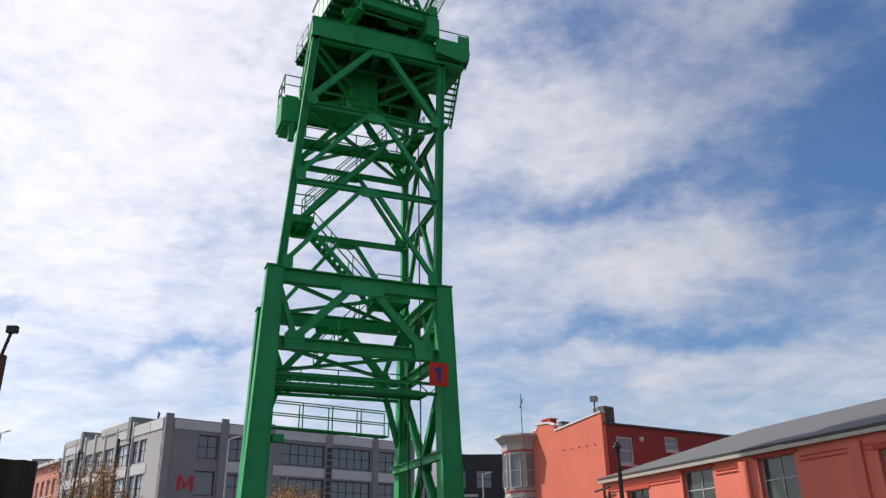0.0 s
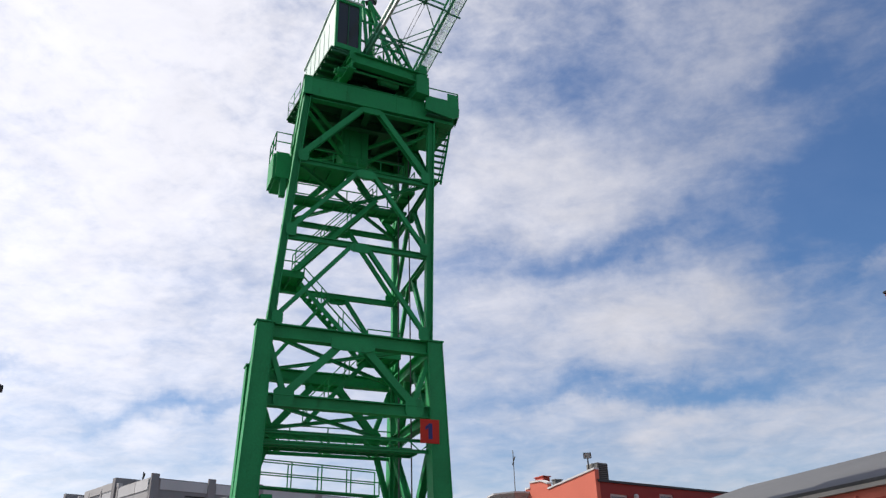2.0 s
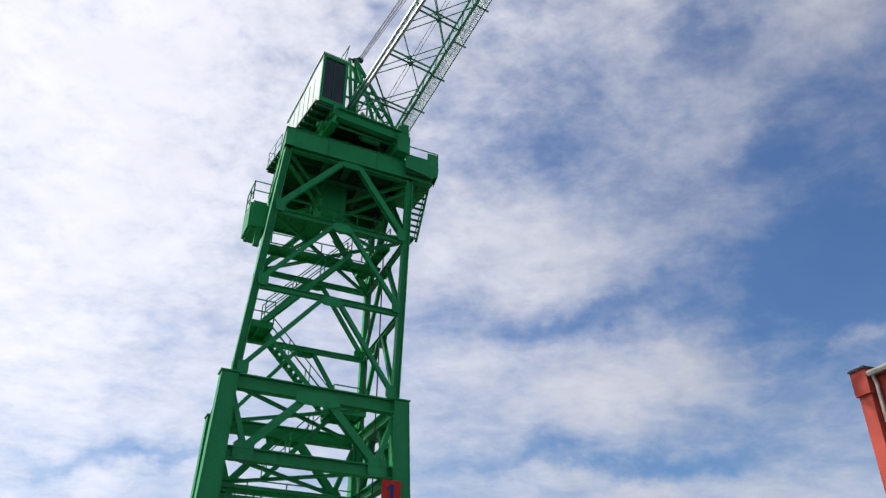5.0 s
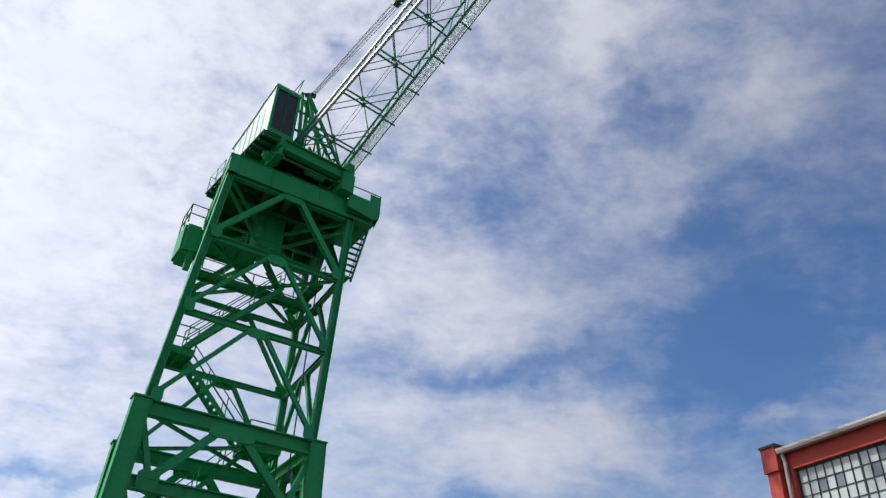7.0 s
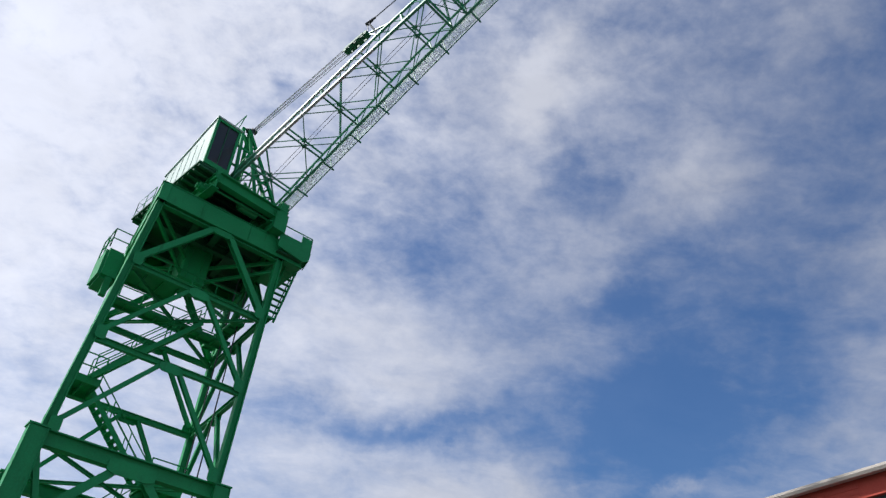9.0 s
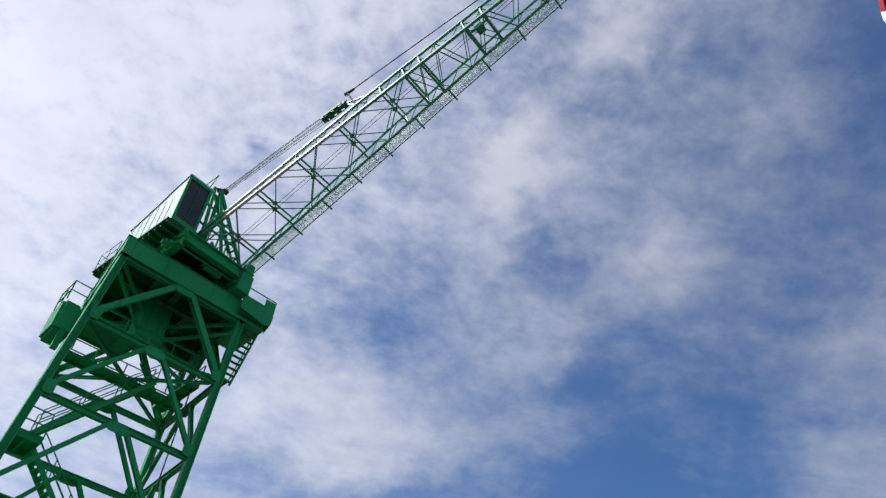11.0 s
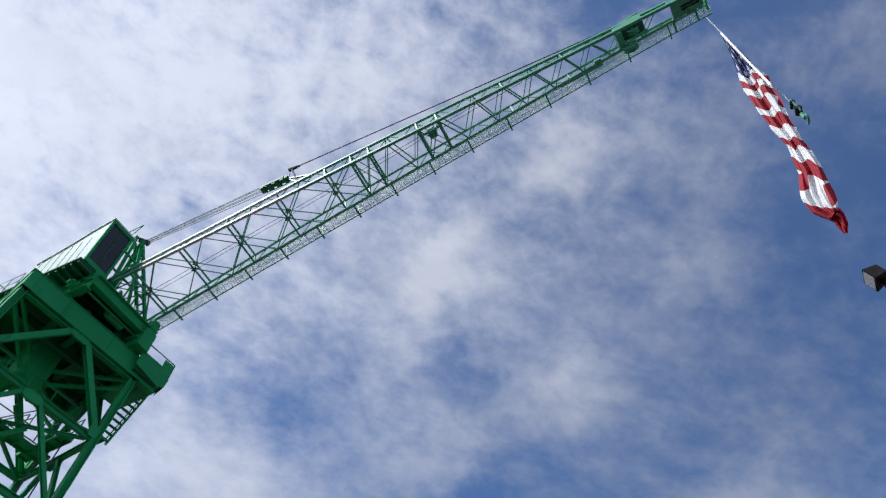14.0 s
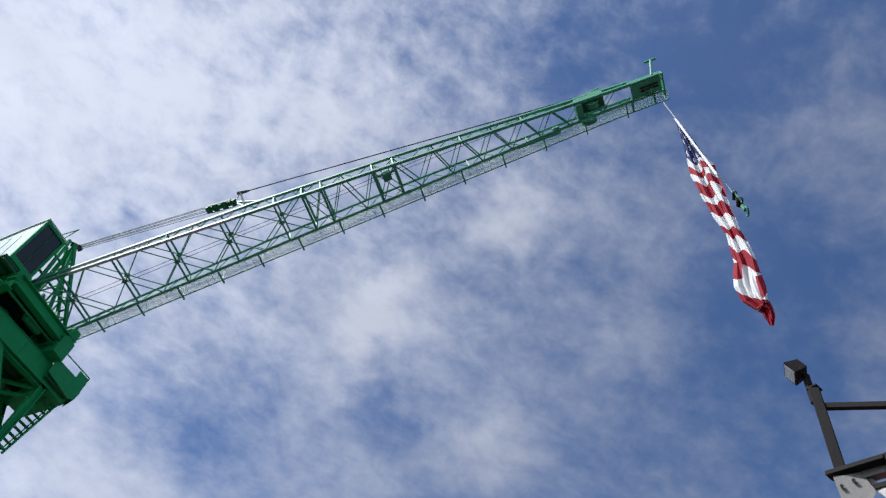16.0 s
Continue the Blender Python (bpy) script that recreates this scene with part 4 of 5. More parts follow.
for k in range(2):
    bm = B()
    bar(bm, lerp(bridle_low, bridle, 0.1) + LJ * (0.17 - 0.34 * k), lerp(bridle_low, bridle, 0.9) + LJ * (0.17 - 0.34 * k), 0.03, 0.16)
    part("cheek", bm, GREEN_DK, bridle_body)
bm = B()
bar(bm, bridle, over_jib(10.3, -0.93, 1.25), 0.07, 0.07)
bar(bm, bridle, over_jib(9.66, -0.93, 1.2), 0.06, 0.06)
part("bridle_link", bm, JIB_GREEN, jib)
bm = B()
rod(bm, over_jib(9.7, -0.93, 1.1), over_jib(9.36, -0.9, 2.95), 0.05, 6)
rod(bm, bridle, over_jib(9.3, -0.9, 3.0), 0.02, 6)
part("bridle_post", bm, CABLE, jib)
bm = B()
prism(bm, over_jib(9.2, -0.9, 3.08), over_jib(9.75, -0.88, 3.0), ring_outline(0.1, 8), outline2=ring_outline(0.05, 8))
part("rope_socket", bm, CABLE, jib)
bm = B()
rod(bm, over_jib(9.36, -0.9, 3.05), over_jib(24.0, -0.42, 1.0), 0.026, 6)
part("pendant_rope", bm, CABLE, jib)
bm = block(B(), 3.0, 3.5, -1.68, -1.4, 24.5, 24.98); part("jib_pivot", bm, GREEN, crane)
bm = block(B(), 2.9, 3.6, 1.75, 2.15, 24.6, 25.3); part("jib_pivot", bm, GREEN, crane)
bm = block(B(), 2.8, 3.7, 1.55, 2.2, 23.6, 24.6); part("pedestal", bm, GREEN, crane)

# ---- buildings ----
def frame_of(p0, d):
    d = Vector((d[0], d[1], 0)).normalized()
    return Vector((p0[0], p0[1], 0)), d, Vector((d.y, -d.x, 0))     # origin, along, outward


def facade(name, parent, fr, x0, x1, z0, z1, openings, material, thick=0.35):
    """A wall with real openings. openings: (x0, x1, z0, z1)."""
    o, d, n = fr
    xs = sorted({x0, x1, *[v for q in openings for v in q[:2]]})
    zs = sorted({z0, z1, *[v for q in openings for v in q[2:4]]})
    bm = B()
    solid = lambda i, j: 0 <= i < len(xs) - 1 and 0 <= j < len(zs) - 1 and not any(
        q[0] - 1e-6 <= xs[i] and xs[i + 1] <= q[1] + 1e-6 and q[2] - 1e-6 <= zs[j] and zs[j + 1] <= q[3] + 1e-6 for q in openings)
    at = lambda x, z, k: o + d * x + UP * z - n * (thick * k)

    def quad(*pts):
        bm.faces.new([bm.verts.new(p) for p in pts])

    for i in range(len(xs) - 1):
        for j in range(len(zs) - 1):
            if not solid(i, j):
                continue
            a, b, c, e = xs[i], xs[i + 1], zs[j], zs[j + 1]
            quad(at(a, c, 0), at(b, c, 0), at(b, e, 0), at(a, e, 0))
            quad(at(a, c, 1), at(a, e, 1), at(b, e, 1), at(b, c, 1))
            if not solid(i - 1, j): quad(at(a, c, 0), at(a, e, 0), at(a, e, 1), at(a, c, 1))
            if not solid(i + 1, j): quad(at(b, c, 0), at(b, c, 1), at(b, e, 1), at(b, e, 0))
            if not solid(i, j - 1): quad(at(a, c, 0), at(a, c, 1), at(b, c, 1), at(b, c, 0))
            if not solid(i, j + 1): quad(at(a, e, 0), at(b, e, 0), at(b, e, 1), at(a, e, 1))
    bmesh.ops.remove_doubles(bm, verts=bm.verts[:], dist=0.001)
    return part(name, bm, material, parent)


def slab(fr, x0, x1, z0, z1, k0, k1, bm=None):
    """A box on a facade: k metres outwards from the wall's face."""
    o, d, n = fr
    bm = bm or B()
    vs = [bm.verts.new(o + d * x + UP * z + n * k) for k in (k0, k1) for x, z in ((x0, z0), (x1, z0), (x1, z1), (x0, z1))]
    for f in ((3, 2, 1, 0), (4, 5, 6, 7), (0, 1, 5, 4), (1, 2, 6, 5), (2, 3, 7, 6), (3, 0, 4, 7)):
        bm.faces.new([vs[q] for q in f])
    return bm


def window(parent, fr, x0, x1, z0, z1, cols, rows, frame_mat=FRAME_DK, glass=GLASS, fw=0.07, depth=0.18, mull=0.05, sill=None, heavy=(), dark_reflect=None):
    """A window set back in its opening: frame with bars, panes, optional sill."""
    bm = B()
    a, b = -depth - 0.06, -depth + 0.04
    ring = []
    for k in (a, b):
        for e in (0.0, fw):
            ring.append([bm.verts.new(fr[0] + fr[1] * x + UP * z + fr[2] * k) for x, z in ((x0 + e, z0 + e), (x1 - e, z0 + e), (x1 - e, z1 - e), (x0 + e, z1 - e))])
    for p_, q_ in ((0, 1), (2, 3), (0, 2), (1, 3)):
        for k in range(4):
            bm.faces.new((ring[p_][k], ring[p_][(k + 1) % 4], ring[q_][(k + 1) % 4], ring[q_][k]))
    w = part("window", bm, frame_mat, parent)
    xs = [x0 + fw + (x1 - x0 - 2 * fw) * k / cols for k in range(cols + 1)]
    zs = [z0 + fw + (z1 - z0 - 2 * fw) * k / rows for k in range(rows + 1)]
    for k in range(1, cols):
        mw = mull * (3 if k in heavy else 1)
        part("mullion", slab(fr, xs[k] - mw / 2, xs[k] + mw / 2, z0 + fw, z1 - fw, a + 0.02, b - 0.015), frame_mat, w)
    for k in range(1, rows):
        part("glazing_bar", slab(fr, x0 + fw, x1 - fw, zs[k] - mull / 2, zs[k] + mull / 2, a + 0.02, b - 0.022), frame_mat, w)
    for i in range(cols):
        for j in range(rows):
            bm = slab(fr, xs[i], xs[i + 1], zs[j], zs[j + 1], a + 0.035, a + 0.05)
            # random panes, most at the left, get darker glass for dark reflections
            ob = part("pane", bm, dark_reflect if dark_reflect and random.random() < (0.45 if i < 3 else 0.14) else glass, w)
            # old panes never sit quite flat
            tilt = random.uniform(-0.012, 0.012)
            for v in ob.data.vertices:
                v.co += fr[2] * tilt * ((v.co - fr[0]).dot(fr[1]) - (xs[i] + xs[i + 1]) / 2)
    if sill:
        part("sill", slab(fr, x0 - 0.08, x1 + 0.08, z0 - 0.12, z0 - 0.003, -0.1, 0.07), sill, w)
    return w


# gray commercial building
gray = thing("commercial_building", "gray three-storey concrete commercial building with pale bands and dark windows", "building")
GR, GL = frame_of((-26.3, 73.4), (0.735, 0.678)), frame_of((-26.3, 73.4), (-0.678, 0.735))
GL = (GL[0], GL[1], -GL[2])
H = 14.35
ops_r, wins = [], []
for z0, z1 in ((10.8, 13.0), (7.2, 9.5), (3.6, 5.9)):
    wins += [(3.5, 5.6, z0, z1, 2, 2), (6.65, 9.9, z0, z1, 3, 2), (12.7, 18.0, z0, z1, 5, 2), (18.95, 24.2, z0, z1, 5, 2), (25.4, 29.6, z0, z1, 4, 2)]
wins = [w for w in wins if not (w[0] == 3.5 and w[2] == 7.2)] + [(3.45, 5.5, 7.4, 9.65, 1, 1)]
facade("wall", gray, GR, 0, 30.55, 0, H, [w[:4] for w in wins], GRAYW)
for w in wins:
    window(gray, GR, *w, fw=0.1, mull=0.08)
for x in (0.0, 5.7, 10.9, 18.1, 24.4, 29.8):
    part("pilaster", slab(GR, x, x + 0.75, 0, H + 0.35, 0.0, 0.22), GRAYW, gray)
for a, b in ((0.95, 5.7), (6.6, 10.9), (11.8, 18.1), (19.0, 24.4), (25.3, 29.8)):
    part("parapet_band", slab(GR, a, b, 13.35, 14.25, 0.0, 0.06), PALEW, gray)
    if a > 6:
        part("spandrel_band", slab(GR, a, b, 9.7, 10.65, 0.0, 0.05), PALEW, gray)
wins = []
for z0, z1 in ((10.6, 12.75), (7.0, 9.4), (3.6, 5.8)):
    wins += [(3.6, 5.4, z0, z1, 2, 2), (5.7, 7.0, z0, z1, 1, 2), (7.6, 10.9, z0, z1, 3, 2), (11.9, 14.4, z0, z1, 3, 2), (15.0, 17.3, z0, z1, 3, 2), (17.9, 20.3, z0, z1, 3, 2), (21.0, 23.2, z0, z1, 3, 2), (23.9, 26.2, z0, z1, 3, 2)]
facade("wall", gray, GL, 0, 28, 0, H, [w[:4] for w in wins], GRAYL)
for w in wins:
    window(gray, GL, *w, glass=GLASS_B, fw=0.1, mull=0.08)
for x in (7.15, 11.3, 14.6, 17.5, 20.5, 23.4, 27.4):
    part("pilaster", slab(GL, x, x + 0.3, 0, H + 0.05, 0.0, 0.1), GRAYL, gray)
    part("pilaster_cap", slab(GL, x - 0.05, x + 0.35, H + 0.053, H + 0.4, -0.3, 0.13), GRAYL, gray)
for x in (7.3, 20.6):
    bm = B()
    rod(bm, GL[0] + GL[1] * x + GL[2] * 0.22 + UP * 0.2, GL[0] + GL[1] * x + GL[2] * 0.22 + UP * 13.2, 0.07, 8)
    part("downpipe", bm, FRAME_DK, gray)
for a, b in ((0.3, 3.1), (3.2, 7.1), (7.7, 11.1), (20.95, 27.1)):
    part("parapet_band", slab(GL, a, b, 13.3, 14.25, 0.0, 0.06), PALEW, gray)
for a, b in ((3.2, 7.1), (7.7, 11.1), (11.8, 20.3), (20.95, 27.1)):
    part("spandrel_band", slab(GL, a, b, 9.5, 10.4, 0.0, 0.05), PALEW, gray)
part("raised_parapet", slab(GL, 8.0, 16.0, 14.25, 15.0, -0.4, 0.1), GRAYL, gray)
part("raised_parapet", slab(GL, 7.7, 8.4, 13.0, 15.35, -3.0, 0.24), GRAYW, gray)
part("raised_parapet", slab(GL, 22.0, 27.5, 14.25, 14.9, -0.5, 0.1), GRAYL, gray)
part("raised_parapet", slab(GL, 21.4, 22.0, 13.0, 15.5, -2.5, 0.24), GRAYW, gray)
o = GR[0]
bm = B()
plate(bm, [o + GR[1] * 0.3 + GL[1] * 0.3 + UP * 13.7, o + GR[1] * 30.3 + GL[1] * 0.3 + UP * 13.7, o + GR[1] * 30.3 + GL[1] * 27.8 + UP * 13.7, o + GR[1] * 0.3 + GL[1] * 27.8 + UP * 13.7], UP, 0.2)
part("roof", bm, ROOF, gray)
for p, q in ((GR[0] + GR[1] * 30.4, GL[1] * 28), (GL[0] + GL[1] * 28, GR[1] * 30.4)):
    bm = B()
    d = q.normalized()
    plate(bm, [p, p + q, p + q + UP * H, p + UP * H], Vector((d.y, -d.x, 0)), 0.3)
    part("wall", bm, GRAYW, gray)
# letter on the wall and a strip of unreadable lettering
bm = B()
for q in (((0, 0), (0.36, 0), (0.36, 1.65), (0, 1.65)), ((1.5, 0), (1.86, 0), (1.86, 1.65), (1.5, 1.65)),
          ((0.36, 1.2), (0.8, 0.3), (0.93, 0.72), (0.36, 1.65)), ((1.5, 1.65), (0.93, 0.72), (1.06, 0.3), (1.5, 1.2)), ((0.8, 0.3), (1.06, 0.3), (0.93, 0.72))):
    plate(bm, [GR[0] + GR[1] * (1.8 + x * 0.84) + UP * (7.75 + z * 0.86) + GR[2] * 0.03 for x, z in q], GR[2], 0.04)
part("wall_letter", bm, RED_M, gray, "red capital M on the gray wall")
for k in range(8):
    part("sign_bar", slab(GR, 18.2, 18.75, 7.6 + 0.68 * k, 8.1 + 0.68 * k, 0.24, 0.34), FRAME_DK, gray)
for x, h in ((6.5, 1.0), (9.0, 1.7)):
    bm = B()
    p = GL[0] + GL[1] * x - GL[2] * 3 + UP * 13.8
    rod(bm, p, p + UP * (h + 0.9), 0.06, 6)
    bar(bm, p + UP * (h + 0.2), p + UP * (h + 0.75) + GR[1] * 0.12, 0.16)
    part("roof_mast", bm, DARK, gray)

# black building beyond
black = thing("dark_building", "black-painted three-storey building with pale window frames", "building")
BK = frame_of((-0.5, 100.0), (1.0, 0.05))
wins = [(x, x + 2.0, z, z + 2.2, 2, 2) for x in (1.0, 4.2, 7.4, 10.6) for z in (9.6, 6.0, 2.4)]
facade("wall", black, BK, 0, 14, 0, 13.7, [w[:4] for w in wins], BLACKW)
for w in wins:
    window(black, BK, *w, frame_mat=FRAME_DK, fw=0.1, mull=0.08)
for (x0, x1) in ((0, 0.3), (13.7, 14)):
    part("side_wall", slab(BK, x0, x1, 0, 13.69, -14, -0.36), BLACKW, black)
part("roof", slab(BK, 0.3, 13.7, 13.3, 13.5, -14, -0.36), ROOF, black)
part("sign_bar", slab(BK, 1.2, 4.4, 8.6, 8.9, 0.02, 0.08), PALEW, black)

# pale block between the gray and the black building
pale = thing("pale_building", "pale tan flat-roofed block behind the gray building", "building")
PB = frame_of((-3.4, 103.5), (0.78, -0.62))
wins = [(x, x + 1.1, z, z + 1.8, 1, 2) for x in (0.7, 2.1) for z in (8.2, 4.6)]
facade("wall", pale, PB, 0, 3.9, 0, 14.3, [w[:4] for w in wins], PALEW)
for w in wins:
    window(pale, PB, *w, fw=0.1, mull=0.08)
for x0, x1 in ((0, 0.3), (3.6, 3.9)):
    part("side_wall", slab(PB, x0, x1, 0, 14.29, -10, -0.36), PALEW, pale)
part("roof", slab(PB, 0.3, 3.6, 13.9, 14.1, -10, -0.36), ROOF, pale)
part("parapet", slab(PB, -0.1, 3.95, 14.3, 14.5, -0.4, 0.1), GRAYL, pale)
bm = B()
rod(bm, PB[0] + PB[1] * 0.35 + PB[2] * 0.1, PB[0] + PB[1] * 0.35 + PB[2] * 0.1 + UP * 13.9, 0.07, 8)
part("downpipe", bm, FRAME_DK, pale)

# coral building with a bay window
coral = thing("coral_building", "two-storey coral-painted stucco building with gray bay window", "building")
RC = (9.36, 47.1)
RR = frame_of(RC, (0.835, 0.55))
RL = frame_of(RC, (-0.5, 0.866))
RL = (RL[0], RL[1], -RL[2])
bm = B()
o, d, n = RL
prof = [(0, 0), (7.0, 0), (7.0, 9.45), (6.5, 9.45), (6.5, 9.8), (5.3, 9.75), (4.6, 9.5), (4.6, 9.15), (0, 9.65)]
plate(bm, [o + d * x + UP * z - n * 0.15 for x, z in prof], n, 0.3)
part("wall", bm, CORAL, coral)
bm = B()
for (xa, za), (xb, zb) in zip(prof[2:], prof[3:]):
    if abs(xa - xb) > 0.1:
        bar(bm, o + d * xa + UP * (za + 0.05) - n * 0.15, o + d * xb + UP * (zb + 0.05) - n * 0.15, 0.4, 0.1)
part("coping", bm, PALEW, coral)
bm = B()
for k in range(5):
    p = o + d * (0.75 + 0.75 * k) + UP * 7.85 + n * 0.02
    rod(bm, p - n * 0.03, p + n * 0.012, 0.05, 8)
part("wall_anchor", bm, DARK, coral)
wins = [(1.08, 2.5, 6.7, 8.32, 1, 2), (5.35, 6.6, 7.7, 8.58, 1, 2)]
facade("wall", coral, RR, 0.15, 16, 0, 8.95, [w[:4] for w in wins], MAROON, 0.3)
for w in wins:
    window(coral, RR, *w, frame_mat=FRAME_W, fw=0.12, mull=0.07, depth=0.1, sill=FRAME_W)
bm = slab(RR, 0.15, 16.2, 8.95, 9.08, -0.4, 0.12)
part("eave", bm, FRAME_DK, coral)
bm = B()
o2 = RR[0]
plate(bm, [o2 + RR[1] * 0.2 + UP * 9.0, o2 + RR[1] * 16 + UP * 9.0, o2 + RR[1] * 16 + RL[1] * 7 + UP * 9.1, o2 + RR[1] * 0.2 + RL[1] * 7 + UP * 9.1], UP, 0.12)
part("roof", bm, ROOF, coral)
for p, q in ((o2 + RR[1] * 16, RL[1] * 7), (o2 + RL[1] * 7, RR[1] * 16)):
    bm = B()
    dd = q.normalized()
    plate(bm, [p, p + q, p + q + UP * 8.9, p + UP * 8.9], Vector((dd.y, -dd.x, 0)), 0.25)
    part("wall", bm, CORAL, coral)
bm = B()
c = RR[0] + RR[1] * 3.2 + UP * 8.25 + RR[2] * 0.05
bmesh.ops.create_uvsphere(bm, u_segments=14, v_segments=8, radius=0.17, matrix=Matrix.Translation(c))
part("wall_light", bm, PALEW, coral, smooth=True)
# bay: five-sided tower with cornice
bay_c = RL[0] + RL[1] * 8.4 + RL[2] * -0.25 + RR[1] * -0.1


def bay_ring(r, z):
    return [bay_c + Vector((r * math.cos(radians(-7.5 + 45 * k)), r * math.sin(radians(-7.5 + 45 * k)), z)) for k in range(8)]


bay = None
for r0, r1, z0, z1, mat in ((1.35, 1.35, 0, 5.6, TRIM), (1.40, 1.40, 5.6, 5.68, REDW), (1.35, 1.35, 5.68, 8.2, TRIM), (1.42, 1.45, 8.2, 8.3, REDW), (1.45, 1.52, 8.3, 8.8, TRIM), (1.6, 1.75, 8.8, 9.0, TRIM), (1.75, 1.95, 9.0, 9.2, TRIM), (1.95, 1.95, 9.2, 9.3, PALEW)):
    bm = B()
    a = [bm.verts.new(p) for p in bay_ring(r0, z0)]
    b = [bm.verts.new(p) for p in bay_ring(r1, z1)]
    for k in range(8):
        bm.faces.new((a[k], a[(k + 1) % 8], b[(k + 1) % 8], b[k]))
    bm.faces.new(a[::-1]); bm.faces.new(b)
    ob = part("bay_window" if bay is None else "bay_band", bm, mat, bay or coral)
    bay = bay or ob
for k in range(8):
    p, q = bay_ring(1.35, 0)[k], bay_ring(1.35, 0)[(k + 1) % 8]
    fr = frame_of((p.x, p.y), (q - p).to_2d())
    w = (q - p).length
    for z0 in (5.86, 3.1):
        window(bay, fr, w * 0.12, w * 0.88, z0, z0 + 2.22, 1, 2, FRAME_W, GLASS, 0.06, -0.09, 0.05)
# things on its roof
def flood_light(name, p, d, size, post, mat=DARK):
    fl = thing(name, "small dark floodlight on a short post", "floodlight")
    bm = B()
    rod(bm, p, p + UP * post, size * 0.09, 8)
    part("post", bm, mat, fl)
    d = V3(d).normalized()
    c = p + UP * (post + size * 0.4)
    bm = B()
    prism(bm, c - d * size * 0.25, c + d * size * 0.2, box_outline(size * 0.7, size * 0.5), outline2=box_outline(size, size * 0.75))
    part("lamp_head", bm, mat, fl)
    bm = B()
    prism(bm, c + d * size * 0.205, c + d * size * 0.22, box_outline(size * 0.86, size * 0.62))
    part("lens", bm, LAMP_GL, fl)
    return fl


flood_light("floodlight", RL[0] + RL[1] * 0.85 - RL[2] * 0.3 + UP * 9.5, (-0.3, -1, -0.45), 0.48, 0.95)
ac = thing("air_conditioner", "gray louvred rooftop air conditioner", "air conditioner")
cab = slab(RR, 0.5, 1.4, 9.08, 10.15, -1.2, -0.25)
bmesh.ops.bevel(cab, geom=cab.edges[:], offset=0.04, segments=1, affect="EDGES")
part("cabinet", cab, STEEL, ac)
for k in range(8):
    part("louvre", slab(RR, 0.62, 1.34, 9.2 + 0.11 * k, 9.26 + 0.11 * k, -0.25, -0.21), DARK, ac)
for nm, x, w, h, mat in (("chimney", 5.9, 0.9, 0.8, REDW), ("roof_vent", 4.4, 0.35, 0.4, STEEL)):
    th = thing(nm, "small red brick chimney block on the roof" if nm == "chimney" else "square sheet-metal vent on the roof", nm.replace("_", " "))
    b2 = slab(RL, x - w / 2, x + w / 2, 9.16, 9.3 + h, -0.9, -0.35)
    bmesh.ops.bevel(b2, geom=b2.edges[:], offset=0.03, segments=1, affect="EDGES")
    part("stack", b2, mat, th)
    part("cap", slab(RL, x - w / 2 - 0.05, x + w / 2 + 0.05, 9.3 + h, 9.36 + h, -0.95, -0.3), mat, th)
ant = thing("antenna", "thin gray mast antenna on the bay roof", "antenna")
bm = B()
rod(bm, bay_c + UP * 9.3, bay_c + UP * 12.3, 0.03, 6)
part("mast", bm, STEEL, ant)
bm = B()
rod(bm, bay_c + UP * 11.3 - RR[1] * 0.1, bay_c + UP * 11.9 + RR[1] * 0.15, 0.04, 6)
part("aerial", bm, DARK, ant)

# warehouse: low wing and tall wing on one line
ware = thing("warehouse", "coral-painted warehouse with gray metal roof and multi-pane windows", "warehouse")
WF = frame_of((8.1, 41.5), (0.298, -0.9546))
WF = (WF[0], WF[1], Vector((-0.9546, -0.298, 0)))
E1 = 5.05
wins = [(6.96, 9.2, 2.6, 4.92, 2, 3), (12.0, 14.0, 2.6, 4.9, 2, 3), (17.65, 19.9, 2.4, 4.55, 2, 3), (2.2, 4.2, 2.6, 4.5, 2, 3)]
facade("wall", ware, WF, 0, 20.4, 0, E1, [w[:4] for w in wins], CORAL, 0.4)
for w in wins:
    window(ware, WF, *w, frame_mat=FRAME_W, glass=GLASS_W, fw=0.04, mull=0.04, depth=0.24, sill=CORAL)
    part("lintel", slab(WF, w[0] - 0.15, w[1] + 0.15, w[3], w[3] + 0.14, 0.0, 0.05), REDW, ware)
for a, b in ((0.4, 6.8), (9.4, 11.2), (14.3, 20.3)):
    for z in (4.72, 4.58):
        part("string_course", slab(WF, a, b, z, z + 0.035, 0.0, 0.035), REDW, ware)
for x in (11.0, 16.6):
    part("pier", slab(WF, x, x + 0.5, 0, 4.9, 0.0, 0.12), CORAL, ware)
part("fascia", slab(WF, -0.3, 20.38, E1 + 0.004, E1 + 0.14, -0.4, 0.2), GUTTER, ware)
o, d, n = WF
bm = B()
e0, e1 = o - d * 0.3 + n * 0.22 + UP * (E1 + 0.2), o + d * 20.38 + n * 0.22 + UP * (E1 + 0.2)
k0, k1 = o + d * 0.6 - n * 9 + UP * 7.92, o + d * 20.38 - n * 9 + UP * 7.92
plate(bm, [e0, e1, k1, k0], (n * 0.28 + UP), 0.1)
plate(bm, [k0, k1, o + d * 20.38 - n * 18 + UP * 5.2, o - d * 0.3 - n * 18 + UP * 5.2], (-n * 0.28 + UP), 0.1)
roof = part("roof", bm, ROOF, ware)
bm = B()
plate(bm, [o - UP * 0, o + UP * E1, o - n * 9 + UP * 7.6, o - n * 18 + UP * E1, o - n * 18], d, 0.3)
part("wall", bm, CORAL, ware)
